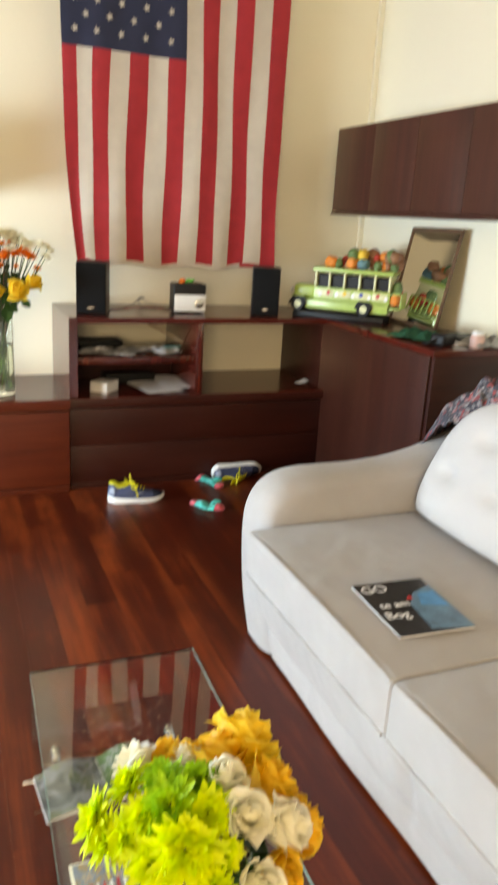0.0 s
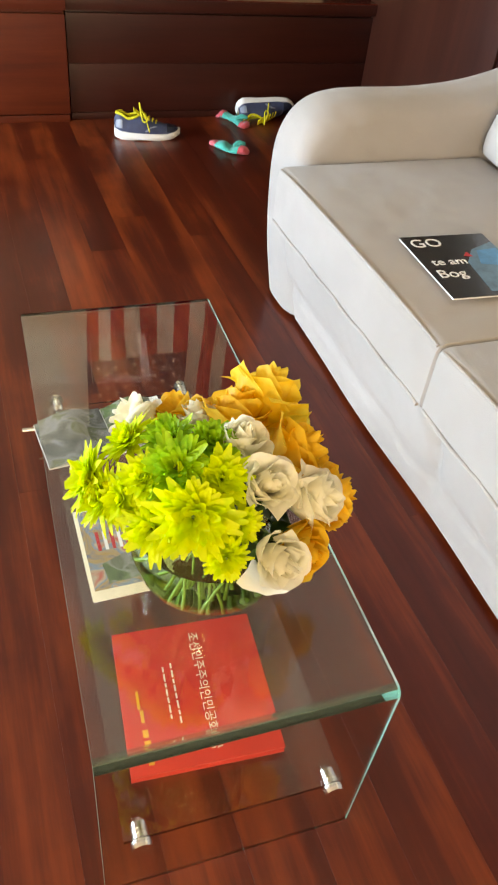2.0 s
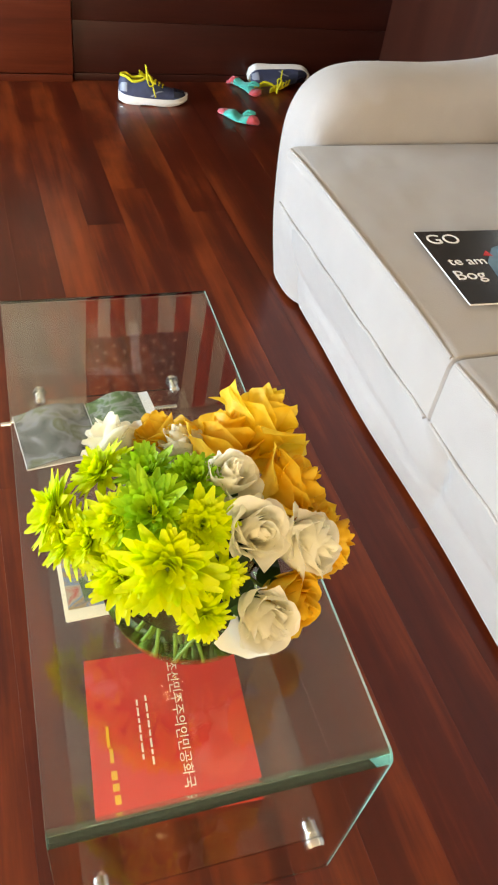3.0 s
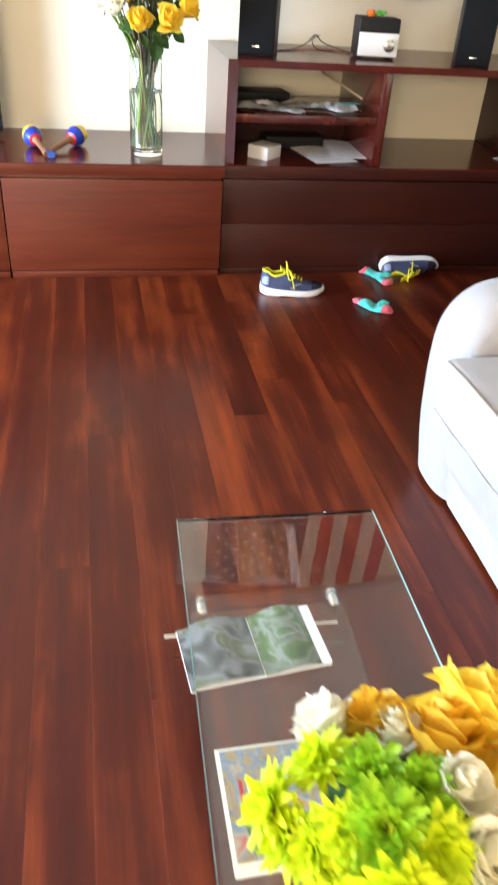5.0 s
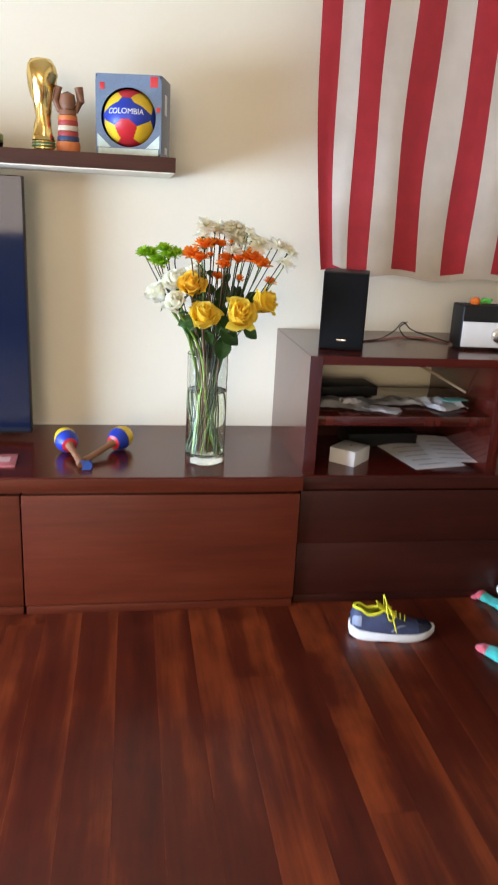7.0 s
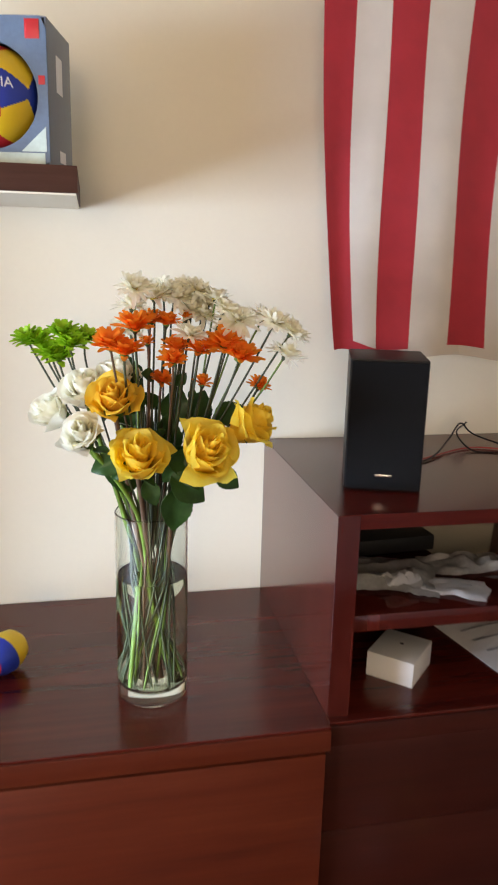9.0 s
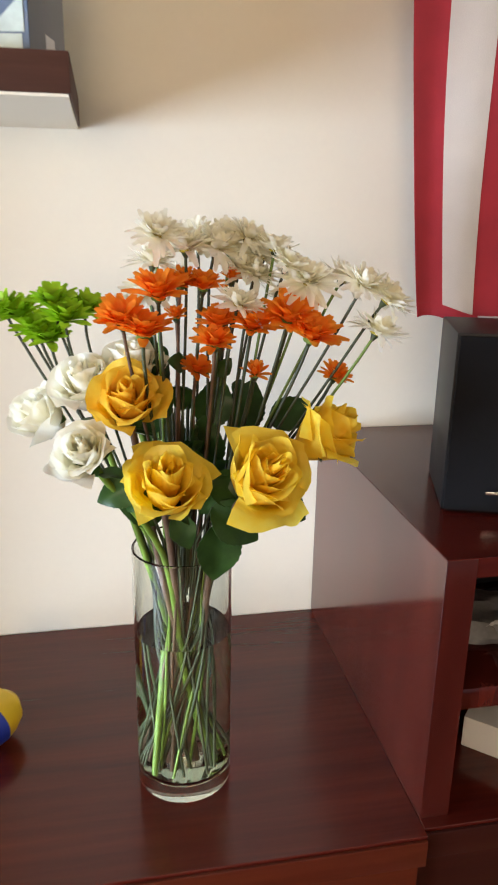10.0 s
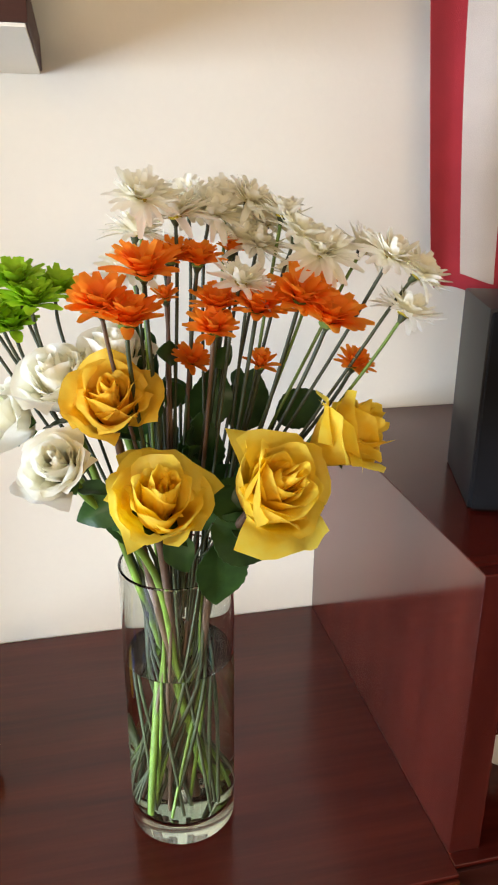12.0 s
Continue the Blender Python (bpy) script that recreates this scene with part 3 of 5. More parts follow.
pk = crumpled("paper_packet", 1.15, 4.10, SZ, 0.13, 0.16, 0.028, 18, PAPER, 9.2, "creased white and teal packet on the shelf", "packet")
part("label_strip", box(-0.03, 0.06, -0.078, -0.03, 0.034, 0.036, 0.0008), TEAL, pk)
dev = thing("set_top_box", 0.83, 4.28, SZ, 5, "flat black electronic box at the back of the shelf", "electronics")
part("casing", box(-0.12, 0.12, -0.07, 0.07, 0.004, 0.04, 0.005), BLACK, dev)
part("foot", box(-0.1, 0.1, -0.05, 0.05, 0, 0.0038), BLACK, dev)
stick = thing("wooden_stick", 1.2, 4.22, SZ + 0.006, 0, "thin bare wooden stick leaning in the shelving", "stick")
part("rod", tube([(-0.08, 0.1, 0.11), (0.0, 0.03, 0.07), (0.073, -0.06, 0.03)], 0.005, 8), plain("pale_wood", (0.45, 0.33, 0.2), 0.6), stick)

wb = thing("white_box", 0.824, 4.075, C, -43, "small glossy white cardboard box on the counter", "box")
part("carton", box(-0.05, 0.05, -0.058, 0.058, 0, 0.054, 0.0015), WHITE, wb)
for k in range(4):
    part("print_line", box(-0.0512, -0.0503, -0.045, 0.03 - 0.012 * k, 0.014 + 0.008 * k, 0.0165 + 0.008 * k), GREYINK, wb)
part("print_mark", lathe([(0, 0), (0.004, 0), (0.004, 0.0004), (0, 0.0004)], 12, m=pose(0.0, 0.01, 0.0542)), INK, wb)


def paper_sheet(x, y, z, rz, seed):
    p = thing("paper_sheet", x, y, z, rz, "loose white printed sheet of paper lying on the counter", "paper", "papers on the counter")
    part("sheet", sheet(lambda a, b: (0.21 * (a - 0.5), 0.29 * (b - 0.5), 0.001 + 0.010 * abs(math.sin(3 * a + seed)) * b + 0.004 * a * b), 10, 12, 0.0006), PAPER, p)
    for k in range(5):
        part("print_line", sheet(lambda a, b: (-0.07 + 0.12 * a, -0.11 + 0.045 * k + 0.006 * b, 0.0026 + 0.010 * abs(math.sin(3 * ((-0.07 + 0.12 * a) / 0.21 + 0.5) + seed)) * ((-0.11 + 0.045 * k) / 0.29 + 0.5)
                                               + 0.004 * ((-0.07 + 0.12 * a) / 0.21 + 0.5) * ((-0.11 + 0.045 * k) / 0.29 + 0.5)), 6, 1, 0.0002), GREYINK, p)
    return p


paper_sheet(1.11, 4.135, C, 12, 0.3)
paper_sheet(1.235, 4.15, C + 0.016, -5, 0.9)
nb = thing("paper_scrap", 2.0, 4.12, C, 20, "small white folded paper on the counter", "paper")
part("sheet", sheet(lambda a, b: (0.08 * (a - 0.5), 0.05 * (b - 0.5), 0.002 + 0.012 * a * a), 6, 4, 0.001), PAPER, nb)
dk = thing("black_box", 1.0, 4.30, C, 4, "flat black electronic box under the shelf", "electronics")
part("casing", box(-0.14, 0.14, -0.06, 0.06, 0.0, 0.05, 0.005), BLACK, dk)

# ---- things on the wall shelf ----
GOLD = plain("polished_gold", (0.83, 0.60, 0.22), 0.18, 1.0, var=0.08, scale=20, bump=0.1, fine=60)
MALACHITE = plain("green_stone", (0.03, 0.16, 0.08), 0.3)
SHZ = 1.468
tr = thing("trophy", -0.218, 4.22, SHZ, 0, "golden football trophy with a round top", "trophy")
part("base", lathe([(0, 0), (0.036, 0), (0.037, 0.006), (0.035, 0.008), (0.034, 0.03), (0.036, 0.033), (0.033, 0.045), (0, 0.045)], 28), GOLD, tr)
for z in (0.012, 0.021):
    part("base_ring", lathe([(0.0352, z), (0.0365, z + 0.001), (0.0365, z + 0.005), (0.0352, z + 0.006)], 28), MALACHITE, tr, "green stone ring")
bm = lathe([(0.03, 0.0455), (0.026, 0.07), (0.023, 0.1), (0.025, 0.13), (0.032, 0.16), (0.041, 0.19), (0.045, 0.22), (0.042, 0.245), (0.03, 0.262), (0, 0.268)], 28)
for vt in bm.verts:
    a = math.atan2(vt.co.y, vt.co.x) + vt.co.z * 22
    k = 1 + 0.14 * math.sin(3 * a) * (1 if vt.co.z < 0.2 else 0.35) + 0.05 * math.sin(7 * a)
    vt.co.x *= k
    vt.co.y *= k
part("cup", bm, GOLD, tr, "", 70)

CLAY = plain("brown_clay", (0.22, 0.09, 0.04), 0.6, var=0.2, scale=30)
BANDS = [plain("orange_band", (0.62, 0.17, 0.04), 0.5), plain("cream_band", (0.6, 0.5, 0.35), 0.5), plain("navy_band", (0.03, 0.05, 0.13), 0.5), plain("red_band", (0.45, 0.05, 0.04), 0.5)]
bm = bmesh.new()
for z, r, mi in ((0.0, 0.036, 1), (0.032, 0.033, 3), (0.046, 0.031, 4), (0.062, 0.031, 2), (0.078, 0.03, 4), (0.092, 0.029, 1), (0.108, 0.026, 0)):
    own = lathe([(0, z), (r, z + 0.001), (r * 1.03, z + 0.008), (r * 0.98, z + 0.0155), (0, z + 0.0158)] if z else [(0, 0), (r, 0), (r * 1.05, 0.016), (r * 0.98, 0.0315), (0, 0.0318)], 20)
    for f in own.faces:
        f.material_index = mi
    merged(bm, own)
lathe([(0, 0.124), (0.02, 0.126), (0.026, 0.145), (0.022, 0.168), (0, 0.178)], 16, bm)
tube([(-0.022, 0, 0.12), (-0.036, 0, 0.15), (-0.026, 0, 0.19)], [0.01, 0.011, 0.012], 10, bm)
tube([(0.022, 0, 0.12), (0.04, 0, 0.15), (0.034, 0, 0.19)], [0.01, 0.012, 0.013], 10, bm)
fig = tagged(part("figurine", bm, [CLAY] + BANDS, None), "small painted clay figurine with coloured bands", "figurine")
fig.location = (-0.142, 4.21, SHZ)

BOXBLUE = plain("blue_grey_carton", (0.10, 0.17, 0.26), 0.35, var=0.25, scale=9, coat=0.3)
BOXSIDE = plain("grey_blue_carton_side", (0.14, 0.18, 0.24), 0.4, var=0.12)
YEL = plain("yellow_ball_patch", (0.78, 0.52, 0.02), 0.4, var=0.05)
BLU = plain("blue_ball_patch", (0.01, 0.035, 0.33), 0.4, var=0.05)
REDB = plain("red_ball_patch", (0.55, 0.02, 0.025), 0.4, var=0.05)
PALE = plain("pale_gloss_print", (0.55, 0.68, 0.62), 0.3, var=0.2, scale=20)
bb = thing("ball_box", 0.044, 4.181, SHZ, -12, "blue printed carton with a round opening showing a football", "box")
bm = bmesh.new()
W2, HH, RR = 0.103, 0.235, 0.086
cz = 0.112
ring, edge = [], []
N = 48
for k in range(N):
    a = 2 * math.pi * k / N
    ca, sa = math.cos(a), math.sin(a)
    ring.append((RR * ca, cz + RR * sa))
    s = min((W2 / abs(ca)) if abs(ca) > 1e-6 else 9, ((HH - cz) / sa) if sa > 1e-6 else 9, (cz / -sa) if sa < -1e-6 else 9)
    edge.append((s * ca, cz + s * sa))
for y0 in (0.0, 0.003):
    vi = [bm.verts.new((x, y0, z)) for x, z in ring]
    vo = [bm.verts.new((x, y0, z)) for x, z in edge]
    for k in range(N):
        j = (k + 1) % N
        bm.faces.new((vi[k], vi[j], vo[j], vo[k]))
part("front_panel", bm, BOXBLUE, bb, "printed blue front")
part("side", box(W2 - 0.003, W2, 0.0032, 0.165, 0.0, HH, 0.0008), BOXSIDE, bb)
part("side", box(-W2, -W2 + 0.003, 0.0032, 0.165, 0.0, HH, 0.0008), BOXSIDE, bb)
part("top", box(-W2 + 0.0032, W2 - 0.0032, 0.0032, 0.165, HH - 0.003, HH), BOXBLUE, bb)
part("back", box(-W2 + 0.0032, W2 - 0.0032, 0.162, 0.165, 0.0, HH - 0.0032), INK, bb)
part("print_patch", box(-0.095, 0.095, -0.001, -0.0003, 0.004, 0.022), PALE, bb, "pale glossy print")
part("print_patch", prism([(0.055, 0.0), (0.098, 0.0), (0.098, 0.04), (0.085, 0.028)], 0, 0.0008, m=pose(0, -0.0004, 0.024, 90)), PALE, bb)
part("print_patch", prism([(-0.055, 0.0), (-0.085, 0.028), (-0.098, 0.04), (-0.098, 0.0)], 0, 0.0008, m=pose(0, -0.0004, 0.024, 90)), PALE, bb)
for x, z, w in ((0.068, 0.2, 0.03), (0.088, 0.13, 0.014), (-0.09, 0.19, 0.02)):
    part("print_patch", box(x, x + w * 0.8, -0.001, -0.0003, z, z + w, 0.0003), REDB, bb, "small red print")
part("sticker", box(W2 + 0.0002, W2 + 0.0008, 0.06, 0.1, 0.13, 0.19), PAPER, bb)
part("sticker", box(W2 + 0.0002, W2 + 0.0008, 0.07, 0.11, 0.015, 0.035), PAPER, bb)
ball = bmesh.new()
bmesh.ops.create_uvsphere(ball, u_segments=200, v_segments=120, radius=0.085)
seeds = [((0, -1, -0.55), 2), ((0, -0.5, 1.1), 2), ((-0.75, -0.75, -0.75), 0), ((0.75, -0.75, -0.75), 0), ((-0.75, -0.75, 0.75), 0), ((0.75, -0.75, 0.75), 0),
         ((-0.5, -1, 0.12), 1), ((0.5, -1, 0.12), 1), ((0, -1, 0.25), 1), ((0, -0.4, -1), 2), ((1, 0, 0), 1), ((-1, 0, 0), 1), ((0, 1, 0), 0)]
for f in ball.faces:
    c = f.calc_center_median().normalized()
    f.material_index = max(seeds, key=lambda s: c.dot(Vector(s[0]).normalized()) + (0.012 if s[1] == 2 else 0))[1]
bo = part("football", ball, [YEL, BLU, REDB], bb, "yellow, blue and red football")
bo.location = (0, 0.036, cz)
word = lettering("lettering", "COLOMBIA", 0.023, pose(0, 0.036, cz, 90), PAPER, bb, 0.0004, "CENTER")
for vt in word.data.vertices:
    lon, lat, r = vt.co.x / 0.085, (vt.co.y + 0.006) / 0.085, 0.0856 + vt.co.z
    vt.co = (r * math.cos(lat) * math.sin(lon), r * math.sin(lat), r * math.cos(lat) * math.cos(lon))
car = thing("toy_car", -0.39, 4.2, SHZ, 0, "small green and yellow toy car", "toy car")
part("body", box(-0.055, 0.05, -0.03, 0.03, 0.018, 0.045, 0.01, 3), plain("lime_toy_paint", (0.22, 0.28, 0.04), 0.4), car)
part("cabin", box(-0.035, 0.02, -0.025, 0.025, 0.046, 0.075, 0.01, 3), plain("yellow_toy_paint", (0.4, 0.36, 0.05), 0.4), car)
for x in (-0.035, 0.03):
    for y in (-0.03, 0.03):
        part("wheel", lathe([(0, -0.006), (0.016, -0.006), (0.018, 0), (0.016, 0.006), (0, 0.006)], 16, m=pose(x, y, 0.018, 90)), BLACK, car)

# ---- things on the counter ----
MARWOOD = plain("brown_handle_wood", (0.26, 0.11, 0.05), 0.5, var=0.2)


def maraca(x, y, hx, hy, label):
    """A maraca whose handle starts at x, y and whose head lies at hx, hy."""
    L = math.hypot(hx - x, hy - y)
    m = thing("maraca", x, y, C, math.degrees(math.atan2(hy - y, hx - x)), label, "maraca", "maracas on the counter")
    tilt = Matrix.Translation((0, 0, 0.011)) @ pose(0, 0, 0, 0, -math.degrees(math.asin(0.03 / L)))
    turn = tilt @ pose(0, 0, 0, 0, 90)
    part("handle", lathe([(0, 0), (0.012, 0.001), (0.014, 0.01), (0.011, 0.03), (0.0105, L - 0.07), (0.014, L - 0.045), (0.016, L - 0.04), (0, L - 0.04)], 14, m=turn), MARWOOD, m)
    prof = [(0.011, L - 0.041), (0.026, L - 0.035), (0.037, L - 0.018), (0.041, L + 0.002), (0.04, L + 0.018), (0.033, L + 0.04), (0.018, L + 0.053), (0, L + 0.057)]
    for name, a, b, mt in (("red_band", 0, 2, REDB), ("blue_band", 1, 4, BLU), ("yellow_cap", 3, 8, YEL)):
        part(name, lathe(prof[a:b], 24, m=turn), mt, m)
    return m


maraca(-0.105, 4.0, -0.165, 4.17, "wooden maraca with a yellow, blue and red head")
maraca(-0.1, 4.03, 0.015, 4.195, "wooden maraca with a yellow, blue and red head")
RIBBON = plain("blue_ribbon", (0.02, 0.06, 0.22), 0.5)
rb = thing("ribbon", -0.095, 4.0, C, 0, "short blue ribbon tied round the maracas", "ribbon")
part("strip", sheet(lambda a, b: (-0.01 + 0.03 * a + 0.006 * math.sin(9 * b), -0.03 + 0.06 * b, 0.003 + 0.022 * math.sin(math.pi * b)), 3, 12, 0.001), RIBBON, rb)
pm = thing("magazine", -0.46, 4.06, C, 3, "thin pink and red magazine lying on the counter", "magazine")
part("cover", box(-0.14, 0.14, -0.06, 0.06, 0, 0.006, 0.001), plain("pink_print", (0.55, 0.16, 0.17), 0.4, var=0.25, scale=14), pm)
part("title_bar", box(0.0, 0.12, -0.02, 0.03, 0.0062, 0.0066), plain("pale_pink_print", (0.7, 0.42, 0.4), 0.4), pm)

# ---- things on the sideboard ----
LIME = plain("lime_bus_paint", (0.36, 0.5, 0.12), 0.35, var=0.12, scale=25, coat=0.3)
CREAMP = plain("cream_bus_paint", (0.62, 0.62, 0.36), 0.4, var=0.1)
bus = thing("toy_bus", 2.246, 3.725, T + 0.031, 136, "large lime green model country bus with a loaded roof", "toy bus")
bus.matrix_basis = bus.matrix_basis @ Matrix.Translation((0.1, 0, 0)) @ Matrix.Diagonal((0.8, 1, 1, 1))
BW = 0.16
part("chassis", box(-0.16, 0.46, -BW, 0.0, 0.02, 0.07, 0.008), LIME, bus)
part("lower_side", box(-0.17, 0.36, -BW - 0.002, 0.004, 0.071, 0.14, 0.006), LIME, bus)
for k, (a, b) in enumerate(((-0.15, -0.05), (-0.03, 0.08), (0.1, 0.2), (0.22, 0.33))):
    part("painted_panel", box(a, b, 0.0045, 0.0065, 0.09, 0.128, 0.0008), CREAMP, bus)
for x in (-0.165, -0.065, 0.04, 0.145, 0.25, 0.345):
    part("window_post", box(x, x + 0.014, -BW, 0.002, 0.141, 0.222, 0.003), CREAMP, bus)
part("interior", box(-0.15, 0.34, -BW + 0.02, -0.02, 0.141, 0.205), BLACK, bus)
part("roof", box(-0.18, 0.375, -BW - 0.012, 0.012, 0.2225, 0.246, 0.008), LIME, bus)
part("hood", box(0.361, 0.515, -BW + 0.02, -0.02, 0.071, 0.145, 0.022, 4), LIME, bus)
part("bumper", box(0.525, 0.545, -BW + 0.01, -0.01, 0.03, 0.052, 0.005), CHROME, bus)
for y in (-BW + 0.035, -0.035):
    part("headlight", lathe([(0, 0.0), (0.014, 0.0), (0.012, 0.01), (0, 0.012)], 16, m=pose(0.53, y, 0.11, 0, 90)), WHITE, bus)
for x in (0.0, 0.465):
    for y in (0.004, -BW - 0.004):
        wh = part("wheel", lathe([(0.012, -0.014), (0.034, -0.014), (0.04, -0.008), (0.04, 0.008), (0.034, 0.014), (0.012, 0.014)], 24, m=pose(x, y, 0.04) @ Matrix.Diagonal((1.25, 1, 1, 1)) @ pose(0, 0, 0, 90)), BLACK, bus)
        part("rim", lathe([(0, -0.0145), (0.02, -0.0145), (0.022, -0.01), (0.022, 0.01), (0.02, 0.0145), (0, 0.0145)], 20, m=pose(x, y, 0.04) @ Matrix.Diagonal((1.25, 1, 1, 1)) @ pose(0, 0, 0, 90)), CREAMP, wh)
    part("mudguard", box(x - 0.05, x + 0.05, -0.01, 0.014, 0.082, 0.09, 0.003), LIME, bus)
LOAD = [plain("load_%s" % n, c, 0.6, var=0.15, scale=20) for n, c in (("orange", (0.75, 0.24, 0.04)), ("yellow", (0.8, 0.52, 0.06)), ("red", (0.5, 0.05, 0.03)), ("brown", (0.3, 0.14, 0.07)), ("green", (0.12, 0.2, 0.07)), ("teal", (0.1, 0.22, 0.24)))]
rng = random.Random(11)
for k in range(38):
    x, y, s = -0.18 + 0.5 * (k % 19 / 19) ** 1.4 + rng.uniform(-0.01, 0.01), rng.uniform(-BW + 0.01, -0.01), rng.uniform(0.024, 0.042)
    bm = bmesh.new()
    bmesh.ops.create_icosphere(bm, subdivisions=3, radius=s)
    for vt in bm.verts:
        vt.co *= 1 + 0.25 * noise.noise(vt.co * 40 + Vector((k, 0, 0)))
        vt.co.z *= 0.85
    bmesh.ops.translate(bm, verts=bm.verts[:], vec=(x, y, 0.246 + s * 0.8 + (0.045 if k >= 19 and x < 0.14 else 0)))
    part("roof_sack", bm, LOAD[rng.randrange(6)], bus, "", 70)
for k in range(4):
    part("rear_sack", lathe([(0, 0), (0.03, 0.005), (0.036, 0.03), (0.025, 0.06), (0.01, 0.065), (0, 0.066)], 12, m=pose(-0.2, -BW + 0.03 + 0.035 * k, 0.07 + 0.03 * (k % 3))), LOAD[(k * 2) % 6], bus)
for k in range(9):
    part("painted_flower", lathe([(0, 0), (0.013, 0), (0.013, 0.001), (0, 0.001)], 10, m=pose(-0.145 + 0.057 * k, 0.0078, 0.104 + 0.01 * (k % 2), 90)), (BLU, REDB, YEL)[k % 3] if k % 2 else PAPER, bus)
for x in (0.0, 0.465):
    arch = [(x + 0.062 * math.cos(a * math.pi / 12), 0.04 + 0.05 * math.sin(a * math.pi / 12)) for a in range(13)]
    part("wheel_arch", prism(arch, 0.0, 0.004, m=pose(0, 0.0092, 0, 90)), BLACK, bus)
for k in range(6):
    part("rear_rack_bar", box(-0.245, -0.236, -BW + 0.028 * k, -BW + 0.009 + 0.028 * k, 0.05, 0.135, 0.002), LIME, bus)
for z in (0.05, 0.128):
    part("rear_rack_rail", box(-0.235, -0.171, -BW, 0.0, z, z + 0.009, 0.002), LIME, bus)
stand = thing("display_stand", 2.246, 3.725, T + 0.001, 136, "flat black wooden stand under the model bus", "stand")
stand.matrix_basis = stand.matrix_basis @ Matrix.Translation((0.1, 0, 0)) @ Matrix.Diagonal((0.8, 1, 1, 1))
part("board", box(-0.14, 0.5, -BW - 0.01, 0.01, 0.0, 0.03, 0.004), BLACK, stand)

MIRROR, nt_, b_ = node_mat("mirror_silver", 0.02, 1.0)
b_.inputs["Base Color"].default_value = (0.86, 0.87, 0.86, 1)
FRAMEW = wood("brown_frame_wood", (0.07, 0.035, 0.02), (0.13, 0.07, 0.04), (0.2, 0.11, 0.065), "z", 0.4, 0.1)
mir = new("leaning_mirror")
mir.matrix_basis = pose(2.395, 3.67, T + 0.002, 0, 10, -4)
tagged(mir, "brown framed mirror leaning against the wall on the sideboard", "mirror")
part("glass", box(0.008, 0.011, -0.23, 0.23, 0.02, 0.5), MIRROR, mir, "silvered mirror glass")
part("frame_side", box(0, 0.018, -0.241, -0.232, 0.0, 0.52, 0.003), FRAMEW, mir)
part("frame_side", box(0, 0.018, 0.232, 0.241, 0.0, 0.52, 0.003), FRAMEW, mir)
part("frame_rail", box(0, 0.018, -0.231, 0.231, 0.0, 0.019, 0.003), FRAMEW, mir)
part("frame_rail", box(0, 0.018, -0.231, 0.231, 0.501, 0.52, 0.003), FRAMEW, mir)
part("backing", box(0.0112, 0.017, -0.23, 0.23, 0.02, 0.5), BLACK, mir)

TZ2 = T + 0.0015
GREENC = plain("dark_green_cloth", (0.03, 0.2, 0.11), 0.75, var=0.2, scale=25, bump=0.3, fine=300)
crumpled("cloth", 2.18, 3.27, TZ2, 0.27, 0.22, 0.045, 30, GREENC, 3.4, "dark green cloth lying on the sideboard", "cloth")
crumpled("plastic_bag", 2.36, 3.02, TZ2, 0.16, 0.16, 0.05, 0, BAG, 5.5, "crumpled grey plastic bag on the sideboard", "bag")
cs = thing("camera_case", 2.17, 3.07, TZ2, 20, "small rounded black case on the sideboard", "case")
part("body", box(-0.05, 0.05, -0.04, 0.04, 0, 0.055, 0.02, 4), BLACK, cs)
part("strap", tube(smoothed([(-0.05, 0, 0.03), (-0.08, 0.03, 0.01), (-0.05, 0.07, 0.006), (0.03, 0.06, 0.006), (0.05, 0, 0.03)], 6), 0.005), BLACK, cs)
tb = thing("tablet", 2.42, 3.2, TZ2, -15, "black tablet lying on white paper on the sideboard", "tablet")
part("sheet", box(-0.12, 0.1, -0.16, 0.12, 0, 0.004), PAPER, tb, "white paper")
part("casing", box(-0.09, 0.08, -0.1, 0.1, 0.0042, 0.02, 0.003), BLACK, tb)
bot = thing("jar", 2.3, 2.99, TZ2 + 0.0, 0, "small pale pink jar on the sideboard", "jar")
part("body", lathe([(0, 0), (0.03, 0), (0.034, 0.01), (0.034, 0.05), (0.026, 0.06), (0, 0.06)], 20), plain("pale_pink_ceramic", (0.6, 0.38, 0.33), 0.4), bot)
part("lid", lathe([(0, 0.0602), (0.028, 0.0602), (0.028, 0.075), (0, 0.078)], 20), WHITE, bot)

# ---- on the sofa ----
SCARF, nts, bs = node_mat("patterned_scarf_cloth", 0.85)
cv = coords(nts)
vor = nts.nodes.new("ShaderNodeTexVoronoi")
vor.inputs["Scale"].default_value = 75
nts.links.new(cv, vor.inputs["Vector"])
sep = nts.nodes.new("ShaderNodeSeparateColor")
nts.links.new(vor.outputs["Color"], sep.inputs[0])
nts.links.new(ramp(nts, sep.outputs[0], [(0.0, (0.025, 0.025, 0.035)), (0.35, (0.1, 0.1, 0.12)), (0.55, (0.3, 0.29, 0.3)), (0.72, (0.35, 0.06, 0.06)), (0.85, (0.05, 0.05, 0.07))]), bs.inputs["Base Color"])
add_bump(nts, bs, noise_node(nts, cv, 300), 0.3, 0.002)
scarf = thing("scarf", 1.76, 2.2, 0.0, 0, "crumpled grey and red patterned scarf over the sofa's back corner", "scarf")


